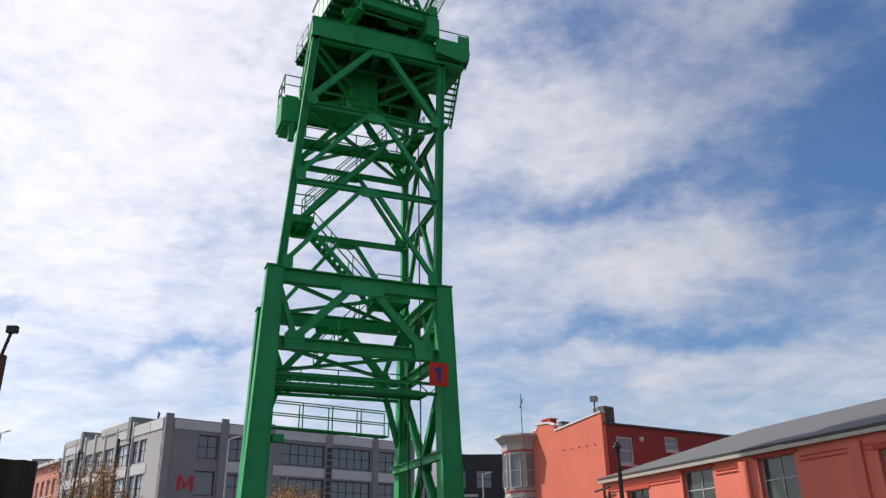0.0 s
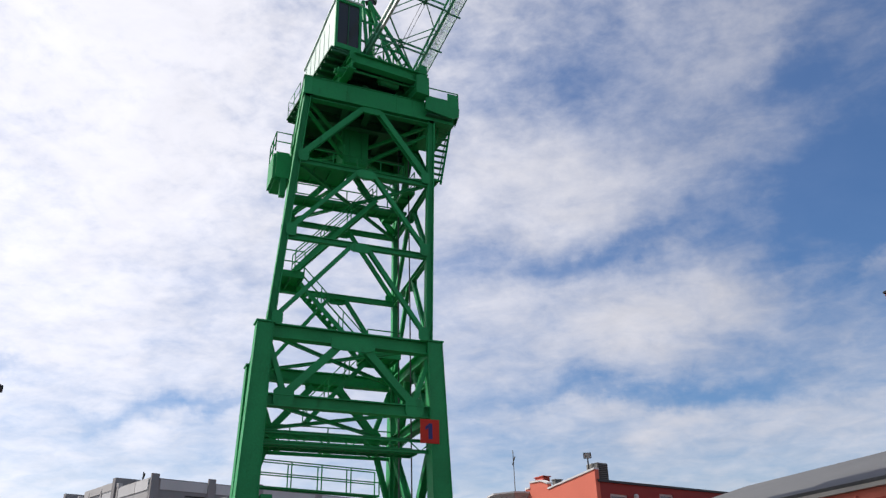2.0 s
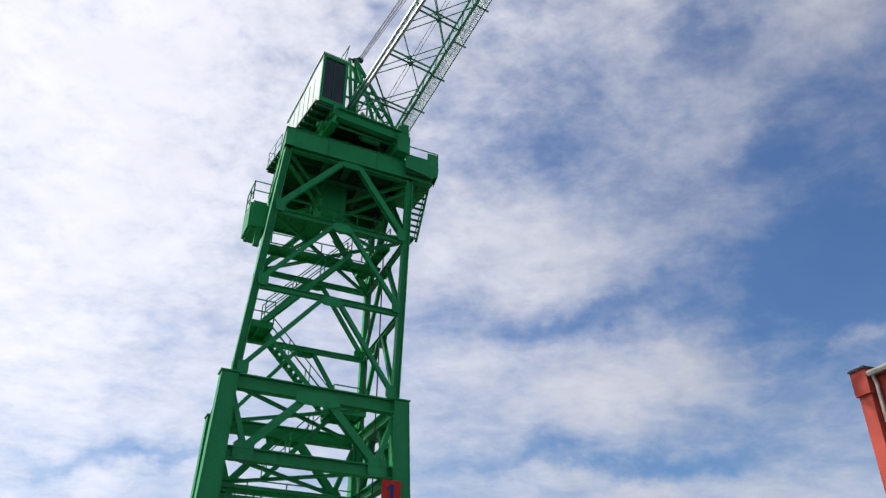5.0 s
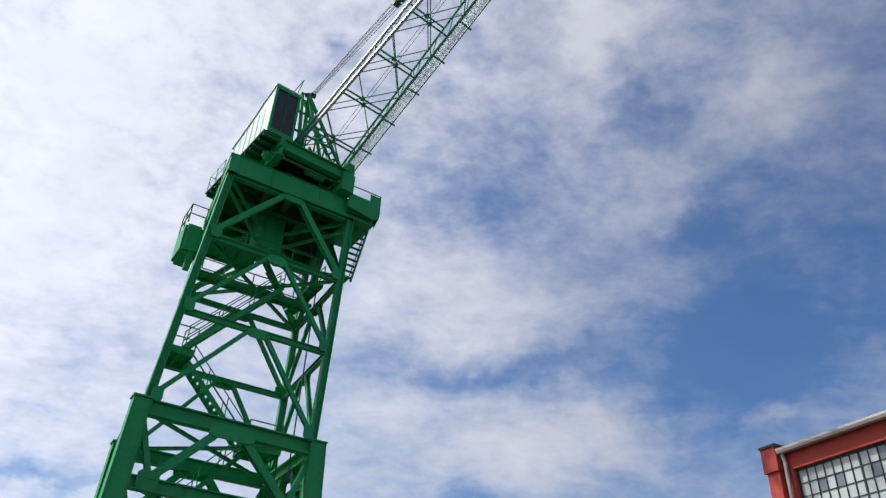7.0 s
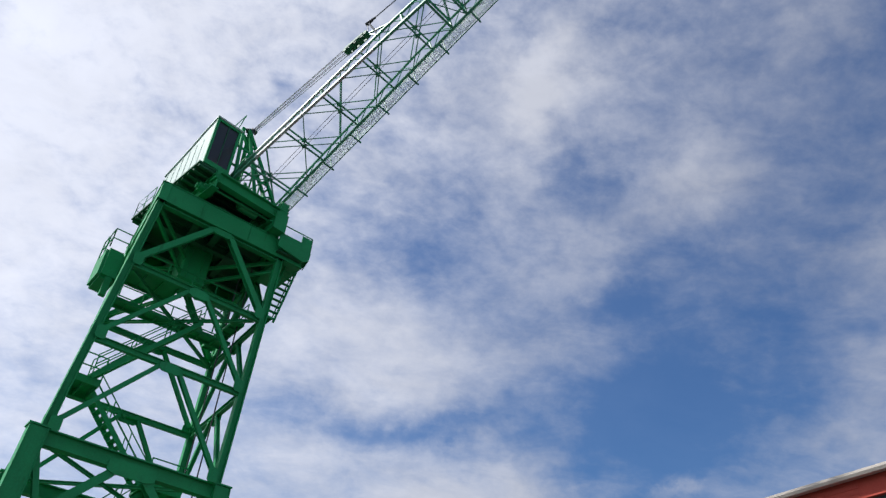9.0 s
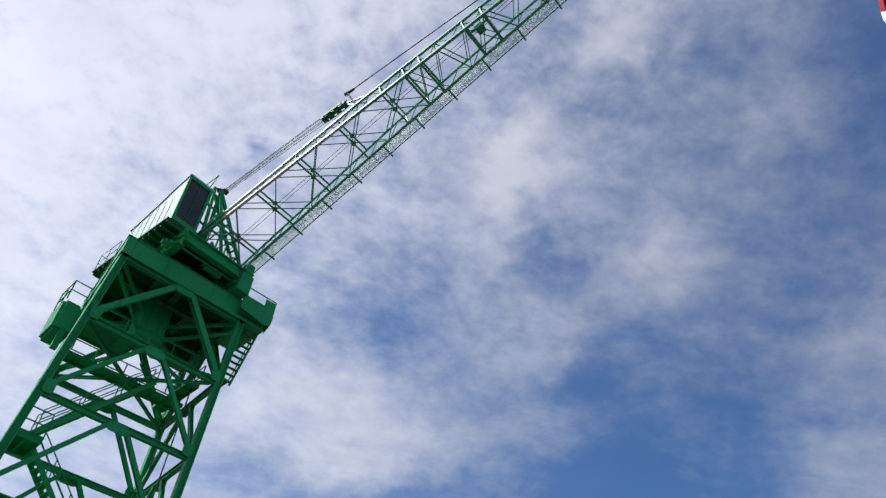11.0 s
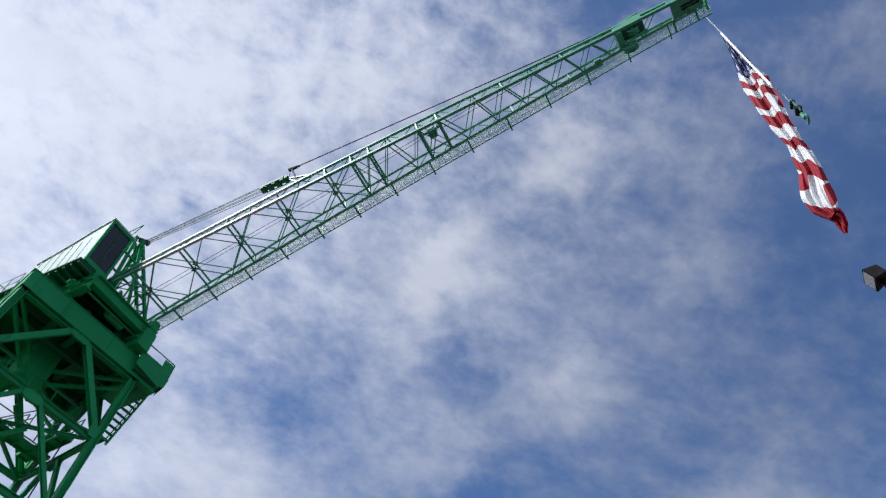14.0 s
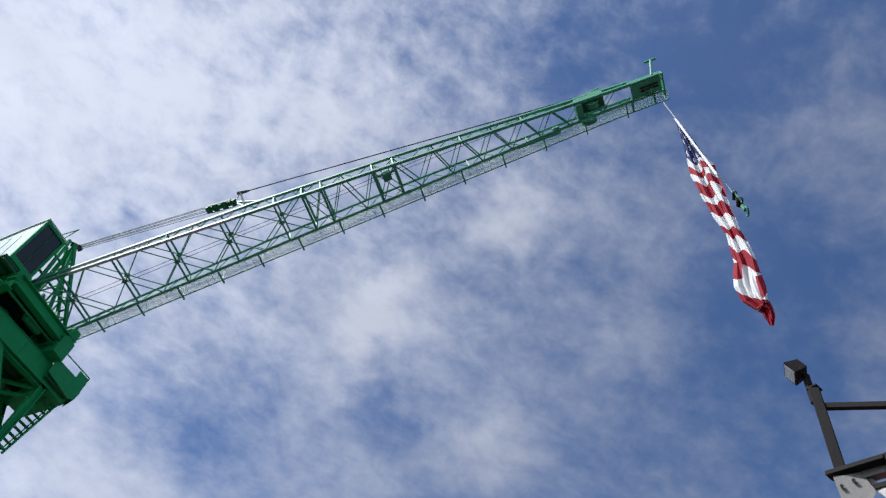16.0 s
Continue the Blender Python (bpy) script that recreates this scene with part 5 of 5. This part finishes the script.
# tall wing
E2 = 10.18
wins = [(21.2, 25.5, 6.4, 9.66, 14, 8), (26.8, 31.1, 6.4, 9.66, 14, 8), (32.4, 36.7, 6.4, 9.66, 14, 8)]
facade("wall", ware, WF, 20.4, 40, 0, E2, [w[:4] for w in wins], REDW, 0.45)
PANE = glass_dark("whitish_glass", (0.5, 0.53, 0.5), 0.12)
for w in wins:
    window(ware, WF, *w, frame_mat=FRAME_DK, glass=PANE, fw=0.05, mull=0.017, depth=0.16, sill=REDW, heavy=(7,), dark_reflect=GLASS)
part("pilaster", slab(WF, 20.4, 20.85, 0, 10.25, -0.45, 0.22), REDW, ware)
part("pilaster_head", slab(WF, 20.33, 20.9, 9.65, 10.42, -2.2, 0.29), REDW, ware)
part("pilaster_cap", slab(WF, 20.3, 20.93, 10.42, 10.49, -2.3, 0.33), FRAME_DK, ware)
bm = B()
prism(bm, o + d * 20.94 + n * 0.22 + UP * 10.22, o + d * 40 + n * 0.22 + UP * 10.22, [(0.1, 0.07), (0.1, 0.0), (0.07, -0.08), (-0.08, -0.09), (-0.1, 0.07)])
part("gutter", bm, GUTTER, ware)
bm = B()
rod(bm, o + d * 21.05 + n * 0.2 + UP * 10.15, o + d * 21.05 + n * 0.12 + UP * 9.9, 0.06, 8)
rod(bm, o + d * 21.05 + n * 0.12 + UP * 9.92, o + d * 21.05 + n * 0.12 + UP * 0.1, 0.06, 8)
part("downpipe", bm, GUTTER, ware)
bm = B()
plate(bm, [o + d * 20.9 + n * 0.1 + UP * 10.24, o + d * 40 + n * 0.1 + UP * 10.24, o + d * 40 - n * 14 + UP * 11.0, o + d * 20.9 - n * 14 + UP * 11.0], UP, 0.12)
part("roof", bm, ROOF, ware)
for x in (20.3, 39.8):
    bm = B()
    plate(bm, [o + d * x - n * 0.46, o + d * x - n * 14, o + d * x - n * 14 + UP * 10.8, o + d * x - n * 0.46 + UP * 10.1], d, 0.3)
    part("wall", bm, REDW, ware)
# brick courses in low relief on the tall wall
for k in range(26):
    z = 6.5 + 0.15 * k
    if z < 10.2:
        part("brick_course", slab(WF, 25.6, 26.7, z, z + 0.13, 0.0, 0.012), REDW, ware)
# pipes and meter on the wall end
bm = B()
for a, b in (((-0.6, 4.7), (1.0, 4.8)), ((0.4, 4.1), (0.4, 4.9)), ((0.9, 3.6), (0.9, 4.6))):
    rod(bm, o + d * a[0] + n * 0.25 + UP * a[1], o + d * b[0] + n * 0.25 + UP * b[1], 0.05, 6)
part("service_pipe", bm, DARK, ware)

# brick row at the far left
brick = thing("brick_row_house", "orange-red brick row building with flat cornice", "building")
BR = frame_of((-58.5, 111.5), (0.65, -0.76))
wins = [(x, x + 1.2, z, z + 2.0, 1, 2) for x in (1.5, 4.0, 6.5, 9.0, 11.5, 14.0) for z in (9.6, 6.0, 2.4)]
facade("wall", brick, BR, 0, 16.6, 0, 13.4, [w[:4] for w in wins], BRICK_O)
for w in wins:
    window(brick, BR, *w, frame_mat=FRAME_W, fw=0.1, mull=0.08, sill=PALEW)
part("cornice", slab(BR, -0.2, 16.8, 13.4, 13.8, -0.4, 0.4), PALEW, brick)
part("wall", slab(BR, 16.3, 16.6, 0, 13.39, -9, -0.36), BRICK_O, brick)
part("wall", slab(BR, 0, 0.3, 0, 13.39, -9, -0.36), BRICK_O, brick)
part("roof", slab(BR, 0.3, 16.3, 13.0, 13.2, -9, -0.36), ROOF, brick)
hut = thing("roof_hut", "pale rooftop stair hut behind the brick row", "building")
HF = frame_of((-66.0, 126.0), (1, 0))
part("wall", slab(HF, 0.6, 3.6, 0, 16.8, -5, 0), PALEW, hut)
part("parapet", slab(HF, 0.5, 3.7, 16.8, 17.1, -5.1, 0.1), GRAYW, hut)

# ---- lamps and posts ----
def rayp(az, el, d):
    return Vector((d * math.sin(radians(az)), d * math.cos(radians(az)), 1.6 + d * math.tan(radians(el))))


# steel frame with a floodlight, near the camera's right
stand = thing("floodlight_stand", "dark steel post with a floodlight clamped on a gray frame", "light stand")
top, clamp = rayp(69.15, 45.0, 9.0), rayp(68.9, 39.8, 9.0)
bm = B()
bar(bm, V3((clamp.x, clamp.y, 0)), V3((clamp.x, clamp.y, clamp.z - 0.1)), 0.2)
part("lower_post", bm, STEEL, stand)
bm = B()
bar(bm, V3((clamp.x, clamp.y, clamp.z - 0.3)), top, 0.145)
bmesh.ops.bevel(bm, geom=bm.edges[:], offset=0.012, segments=1, affect="EDGES")
part("post", bm, DARK_POST, stand)
bm = B()
rod(bm, top - UP * 0.25 - V3((0.02, -0.05, 0)), rayp(68.84, 45.98, 9.0), 0.055, 10)
part("inner_tube", bm, DARK_POST, stand)
bm = B()
bar(bm, top + UP * 0.01 - V3((0.08, 0, 0)), top + UP * 0.01 + V3((0.08, 0, 0)), 0.16, 0.025)
part("post_cap", bm, DARK_POST, stand)
bm = B()
bar(bm, rayp(69.4, 43.84, 9.0), rayp(78.5, 41.95, 9.0), 0.075, 0.085)
part("cross_arm", bm, DARK_POST, stand)
bm = B()
bar(bm, rayp(67.9, 39.62, 8.95), rayp(72.5, 39.9, 8.7), 0.16, 0.06)
bar(bm, rayp(72.5, 39.9, 8.7), rayp(80.0, 40.2, 8.5), 0.12, 0.1)
part("frame_beam", bm, DARK_POST, stand)
for el, w, mat in ((39.1, 0.12, STEEL), (38.3, 0.07, DARK_POST)):
    bm = B()
    bar(bm, rayp(69.2, el, 8.98), rayp(80.0, el + 0.2, 8.6), w, w)
    part("frame_beam", bm, mat, stand)
bm = B()
bar(bm, rayp(70.6, 39.0, 8.95), rayp(73.2, 36.0, 8.8), 0.09)
part("stay", bm, STEEL, stand)
bm = B()
plate(bm, [rayp(a, e, 8.86) for a, e in ((68.2, 39.5), (70.3, 39.5), (70.9, 38.2), (70.2, 37.6), (68.3, 37.6))], rayp(69.0, 39.0, 1.0) - UP * 1.6, 0.04)
part("clamp", bm, STEEL, stand)
for a, e in ((68.6, 38.9), (69.6, 39.1), (68.7, 38.0)):
    bm = B()
    q = rayp(a, e, 8.83)
    rod(bm, q, q - (q - UP * 1.6).normalized() * 0.05, 0.025, 6)
    part("bolt", bm, STEEL, stand)
hd = rayp(68.18, 46.44, 8.95)
bm = B()
rod(bm, rayp(68.84, 45.9, 9.0), hd, 0.03, 8)
part("knuckle", bm, DARK_POST, stand)
fd = (Vector((-0.35, 0.55, -0.35))).normalized()
bm = B()
prism(bm, hd - fd * 0.11, hd + fd * 0.11, box_outline(0.22, 0.2), outline2=box_outline(0.29, 0.26))
part("lamp_head", bm, DARK_POST, stand)
bm = B()
prism(bm, hd + fd * 0.113, hd + fd * 0.12, box_outline(0.24, 0.21))
part("lens", bm, LAMP_GL, stand)

# timber pole with a floodlight, left
pole = thing("timber_pole", "brown timber pole with a small floodlight", "pole")
pb = rayp(-30.35, 12.5, 16)
bm = B()
rod(bm, V3((pb.x, pb.y, 0)), pb, 0.1, 12)
part("shaft", bm, RED_POLE, pole)
bm = B()
rod(bm, pb, rayp(-30.05, 14.0, 16), 0.03, 8)
part("bracket", bm, DARK, pole)
bm = B()
h = rayp(-30.0, 14.2, 16)
prism(bm, h - Vector((0.09, 0, 0)), h + Vector((0.09, 0, 0)), box_outline(0.12, 0.13))
part("lamp_head", bm, DARK, pole)

# dock piles, lower left
for az, w in ((-30.9, 0.42), (-29.6, 0.42), (-28.2, 0.4)):
    pile = thing("timber_pile", "dark weathered timber mooring pile with a rough top", "pile", "piles by the quay")
    bm = B()
    t = rayp(az, 6.1 if az < -29 else 6.0, 20)
    base = V3((t.x, t.y, 0))
    ra = [(w * (1 + 0.12 * noise.noise((k * 1.7, az, 0)))) for k in range(14)]
    rings = []
    for z in (0, 1.2, 2.4, 3.2, t.z):
        rings.append([bm.verts.new(base + V3((ra[k] * math.cos(k * 2 * math.pi / 14), ra[k] * math.sin(k * 2 * math.pi / 14), z + (0.06 * noise.noise((k, az, 3)) if z == t.z else 0)))) for k in range(14)])
    for a, b in zip(rings, rings[1:]):
        for k in range(14):
            bm.faces.new((a[k], a[(k + 1) % 14], b[(k + 1) % 14], b[k]))
    bm.faces.new(rings[-1]); bm.faces.new(rings[0][::-1])
    part("shaft", bm, BROWN, pile)


def street_lamp(p, h, label, cap=True):
    sl = thing("street_lamp", label, "street lamp")
    bm = B()
    prism(bm, p, p + UP * h, ring_outline(0.11, 10), outline2=ring_outline(0.07, 10))
    part("post", bm, DARK if cap else LAMP_GRAY, sl)
    bm = B()
    if cap:
        prism(bm, p + UP * h, p + UP * (h + 0.3), ring_outline(0.07, 12), outline2=ring_outline(0.1, 12))
        prism(bm, p + UP * (h + 0.3), p + UP * (h + 0.5), ring_outline(0.19, 12), outline2=ring_outline(0.05, 12))
    else:
        prism(bm, p + UP * (h - 0.05), p + UP * (h + 0.05) + V3((0.55, -0.12, 0.04)), ring_outline(0.045, 8))
        prism(bm, p + UP * (h + 0.05) + V3((0.5, -0.11, 0.04)), p + UP * (h + 0.08) + V3((1.05, -0.23, 0.1)), [(-0.13, -0.05), (0.13, -0.05), (0.1, 0.05), (-0.1, 0.05)], outline2=[(-0.08, -0.03), (0.08, -0.03), (0.06, 0.03), (-0.06, 0.03)])
    part("lamp_head", bm, DARK if cap else LAMP_GRAY, sl)
    return sl


q = rayp(12.18, 7.34, 30)
street_lamp(V3((q.x, q.y, 0)), q.z - 0.45, "black street lamp with a flat conical cap")
q = rayp(-15.35, 8.0, 70)
street_lamp(V3((q.x, q.y, 0)), q.z - 0.1, "thin gray street lamp before the gray building", False)
q = rayp(-29.5, 7.8, 90)
street_lamp(V3((q.x, q.y, 0)), q.z - 0.1, "thin gray street lamp with a curved arm", False)
q = rayp(2.6, 5.6, 85)
street_lamp(V3((q.x, q.y, 0)), q.z - 0.1, "thin gray street lamp before the dark building", False)
for az, el, d in ((-22.5, 7.7, 70), (-24.8, 6.9, 78)):
    q = rayp(az, el, d)
    up_ = thing("utility_pole", "slim dark utility pole along the street", "pole")
    bm = B()
    rod(bm, V3((q.x, q.y, 0)), q, 0.1, 8)
    part("shaft", bm, DARK, up_)


# ---- trees ----
def tree(p, height, spread, leaf, label, seed, count=2800):
    rnd = random.Random(seed)
    t = thing("tree", label, "tree", "street trees")
    p = V3(p)
    bm = B()
    tips = []
    prism(bm, p, p + UP * height * 0.4, ring_outline(0.16, 8), outline2=ring_outline(0.1, 8))
    for k in range(9):
        a = rnd.uniform(0, 6.28)
        b0 = p + UP * height * rnd.uniform(0.3, 0.45)
        b1 = p + V3((math.cos(a) * spread * rnd.uniform(0.4, 0.9), math.sin(a) * spread * rnd.uniform(0.4, 0.9), height * rnd.uniform(0.6, 0.98)))
        prism(bm, b0, b1, ring_outline(0.06, 6), outline2=ring_outline(0.015, 6))
        tips += [lerp(b0, b1, x) for x in (0.55, 0.75, 0.9, 1.0)]
    part("trunk", bm, BARK, t)
    bm = B()
    for k in range(count):
        c = rnd.choice(tips) + V3((rnd.gauss(0, 1), rnd.gauss(0, 1), rnd.gauss(0, 0.8))) * spread * 0.17
        s = rnd.uniform(0.045, 0.10)
        m = Euler((rnd.uniform(0, 6), rnd.uniform(0, 6), rnd.uniform(0, 6))).to_matrix()
        bm.faces.new([bm.verts.new(c + m @ V3(v) * s) for v in ((-1, 0, 0), (0, -0.6, 0.15), (1, 0, 0), (0, 0.6, 0.15))])
    part("crown", bm, leaf, t)
    return t


for az, el, d, sp, leaf, lab in ((-24.0, 6.4, 62, 2.6, LEAF_A, "street tree with thinning orange autumn leaves"), (-22.6, 6.0, 60, 2.2, LEAF_A, "street tree with thinning orange autumn leaves"),
                                 (-12.0, 5.3, 55, 2.2, LEAF_A, "street tree in orange autumn leaf"), (-10.2, 5.4, 56, 2.2, LEAF_A, "street tree in orange autumn leaf"), (-29.3, 6.6, 80, 1.6, LEAF_G, "small green street tree")):
    q = rayp(az, el, d)
    tree((q.x, q.y, 0), q.z, sp, leaf, lab, int(abs(az) * 10))

# ---- hook, rope and flag under the jib head ----
TIP = FOOT_J + JA * 27.9 - JN * 0.05 + LJ * 0.25
HOOK = rayp(68.4, 58.35, 13.8)
hook = thing("hook_block", "green hook block hanging on the hoist rope", "hook block")
hk = (HOOK - TIP).normalized()
bm = B()
rod(bm, TIP, HOOK - hk * 0.6, 0.02, 6)
part("rope", bm, ROPE, hook)
sx = hk.cross(UP).normalized()
bm = B()
for sg in (-1, 1):
    bar(bm, HOOK - hk * 0.6 + sx * 0.075 * sg, HOOK + hk * 0.2 + sx * 0.075 * sg, 0.04, 0.11)
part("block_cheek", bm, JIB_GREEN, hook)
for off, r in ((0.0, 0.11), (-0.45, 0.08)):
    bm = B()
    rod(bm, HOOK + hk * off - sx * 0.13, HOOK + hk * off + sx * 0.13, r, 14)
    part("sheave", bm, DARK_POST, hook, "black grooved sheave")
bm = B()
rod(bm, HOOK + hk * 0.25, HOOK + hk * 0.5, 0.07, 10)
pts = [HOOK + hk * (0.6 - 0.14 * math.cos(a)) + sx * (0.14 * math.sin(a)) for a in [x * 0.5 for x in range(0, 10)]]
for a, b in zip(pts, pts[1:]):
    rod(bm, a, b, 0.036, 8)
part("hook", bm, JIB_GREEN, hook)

flag_m = bpy.data.materials.new("flag_cloth")
flag_m.use_nodes = True
nt = flag_m.node_tree
pb_ = nt.nodes["Principled BSDF"]
pb_.inputs["Roughness"].default_value = 0.8
uv = nt.nodes.new("ShaderNodeUVMap"); uv.uv_map = "cloth"
sp = nt.nodes.new("ShaderNodeSeparateXYZ")
nt.links.new(uv.outputs[0], sp.inputs[0])


def fm(op, a, b=0.0):
    nd = nt.nodes.new("ShaderNodeMath")
    nd.operation = op
    for k, v in enumerate((a, b)):
        if isinstance(v, (int, float)):
            nd.inputs[k].default_value = v
        else:
            nt.links.new(v, nd.inputs[k])
    return nd.outputs[0]


def fmix(f, a, b):
    nd = nt.nodes.new("ShaderNodeMix")
    nd.data_type = "RGBA"
    nt.links.new(f, nd.inputs["Factor"])
    for key, v in (("A", a), ("B", b)):
        if isinstance(v, tuple):
            nd.inputs[key].default_value = v
        else:
            nt.links.new(v, nd.inputs[key])
    return nd.outputs["Result"]


red = fm("LESS_THAN", fm("MODULO", fm("MULTIPLY", sp.outputs["Y"], 13.0), 2.0), 1.0)
stripes = fmix(red, (0.9, 0.89, 0.87, 1), (0.36, 0.004, 0.02, 1))
canton = fm("LESS_THAN", sp.outputs["Y"], 1.0 / 13.0)
cu = fm("ABSOLUTE", fm("SUBTRACT", fm("FRACT", fm("MULTIPLY", sp.outputs["X"], 4.0)), 0.5))
cv = fm("ABSOLUTE", fm("SUBTRACT", fm("FRACT", fm("MULTIPLY", sp.outputs["Y"], 52.0)), 0.5))
star = fm("LESS_THAN", fm("ADD", cu, cv), 0.26)
blue = fmix(star, (0.03, 0.04, 0.16, 1), (0.75, 0.75, 0.75, 1))
cloth = fmix(canton, stripes, blue)
wv = nt.nodes.new("ShaderNodeTexNoise")
wv.inputs["Scale"].default_value = 6
hs = nt.nodes.new("ShaderNodeHueSaturation")
nt.links.new(cloth, hs.inputs["Color"])
nt.links.new(fm("ADD", fm("MULTIPLY", wv.outputs["Fac"], 0.16), 0.92), hs.inputs["Value"])
nt.links.new(hs.outputs[0], pb_.inputs["Base Color"])
tr = nt.nodes.new("ShaderNodeBsdfTranslucent")
nt.links.new(hs.outputs[0], tr.inputs["Color"])
ms = nt.nodes.new("ShaderNodeMixShader")
ms.inputs[0].default_value = 0.22
nt.links.new(pb_.outputs[0], ms.inputs[1]); nt.links.new(tr.outputs[0], ms.inputs[2])
nt.links.new(ms.outputs[0], nt.nodes["Material Output"].inputs["Surface"])

# the cloth hangs from its top corner, gathered and twisted by the wind
SPINE = [(63.26, 65.13, 0.033), (63.84, 64.08, 0.123), (64.33, 63.19, 0.216), (64.64, 62.11, 0.306), (65.09, 61.19, 0.424), (65.17, 60.45, 0.365), (65.55, 59.48, 0.388),
         (65.80, 58.80, 0.323), (65.95, 58.00, 0.290), (66.29, 57.19, 0.248), (66.46, 56.48, 0.207), (66.62, 55.56, 0.272), (66.82, 54.48, 0.299), (66.65, 53.64, 0.345),
         (66.48, 52.83, 0.388), (66.60, 51.88, 0.342), (67.02, 51.26, 0.222), (67.47, 50.80, 0.156), (67.52, 50.32, 0.128), (67.41, 49.70, 0.042)]     # azimuth, elevation, half width
BANDS = ((0.0, 0.175, 0.205, 0.235, 0.275, 0.33, 0.37, 0.43, 0.50, 0.545, 0.60, 0.655, 0.80, 1.0), (0.02, 1, 2, 3, 4, 5, 6, 7, 8, 9, 10, 11, 12, 12.95))
bm = B()
uvl = bm.loops.layers.uv.new("cloth")
NU, NV = 190, 56


def spine(u):
    k = min(int(u * (len(SPINE) - 1)), len(SPINE) - 2)
    x = u * (len(SPINE) - 1) - k
    return [a + (b - a) * x for a, b in zip(SPINE[k], SPINE[k + 1])]


def ease(x, a, b):
    x = min(1.0, max(0.0, (x - a) / (b - a)))
    return x * x * (3 - 2 * x)


view = (rayp(66.0, 58, 14) - Vector((0, 0, 1.6))).normalized()
cloth_uv = {}
gv = []
for i in range(NU + 1):
    u = i / NU
    az, el, hw = spine(u)
    dist = 13.35 + 0.5 * u
    c = rayp(az, el, dist)
    a1, e1, _ = spine(min(1.0, u + 0.06)); a0, e0, _ = spine(max(0.0, u - 0.06))
    ax = (rayp(a1, e1, dist) - rayp(a0, e0, dist)).normalized()
    wide = ax.cross(view).normalized()
    wide = wide if wide.x > 0 else -wide
    row = []
    for j in range(NV + 1):
        w = j / NV * 2 - 1
        # long folds down the cloth, with a crease where it doubles over
        fold = math.sin(5.5 * w + 4 * u + 1.2 * math.sin(7 * u)) * 0.15 + 0.08 * math.sin(13 * w - 6 * u) + 0.02 * math.sin(31 * u + 5 * w)
        fold += 0.1 * ease(w, 0.05, 0.25) * (1 - ease(u, 0.36, 0.46)) - 0.12 * ease(w, -0.45, -0.2) * ease(u, 0.56, 0.64)
        edge = 1 + 0.05 * math.sin(23 * u + 2 * w)
        q = c + wide * (hw * w * edge) + view * (fold * min(1, hw * 4))
        row.append(bm.verts.new(q))
        # bands cross the roll on the slant, more so towards the fly end
        low = ease(u, 0.56, 0.7)
        g = min(1.0, max(0.0, u - w * (0.022 + 0.028 * low) - 0.012 * (1 - low) * math.sin(5 * w + 3)))
        b = float(np.interp(g, *BANDS))
        if u > 0.16:
            b += ease(w, 0.08, 0.2) * (1 - ease(u, 0.30, 0.34))
        b -= (1 - ease(w, -0.42, -0.3)) * ease(u, 0.63, 0.65) * (1 - ease(u, 0.70, 0.72)) * (0.97 if b > 11 else 0)
        b += ease(w, 0.42, 0.55) * ease(u, 0.69, 0.71) * (1 - ease(u, 0.80, 0.82)) * (1 if 11 < b < 12 else 0)
        cloth_uv[i, j] = ((w + 1) / 2, min(0.999, max(0.001, b / 13.0)))
    gv.append(row)
for i in range(NU):
    for j in range(NV):
        f = bm.faces.new((gv[i][j], gv[i + 1][j], gv[i + 1][j + 1], gv[i][j + 1]))
        for lp, (a, b) in zip(f.loops, ((i, j), (i + 1, j), (i + 1, j + 1), (i, j + 1))):
            lp[uvl].uv = cloth_uv[a, b]
flag = tagged(part("flag", bm, flag_m, None, smooth=True), "red and white striped flag with navy canton, drooping in twisted folds", "flag")
CANVAS = surface("white_canvas", (0.82, 0.81, 0.79), 0.8, vary=0.06, scale=6)
h0, h1 = rayp(63.14, 65.26, 13.2), rayp(66.65, 60.72, 13.25)
across = (h1 - h0).cross(view).normalized()
bm = B()
for k in range(13):
    a, b = lerp(h0, h1, k / 12), lerp(h0, h1, (k + 1) / 12)
    if k < 12:
        x, y = 0.02 * math.sin(k * 0.9), 0.02 * math.sin((k + 1) * 0.9)
        plate(bm, [a - across * 0.035 + view * x, b - across * 0.04 + view * y, b + across * 0.04 + view * y, a + across * 0.035 + view * x], view, 0.01)
part("heading", bm, CANVAS, flag, "white canvas heading strip")
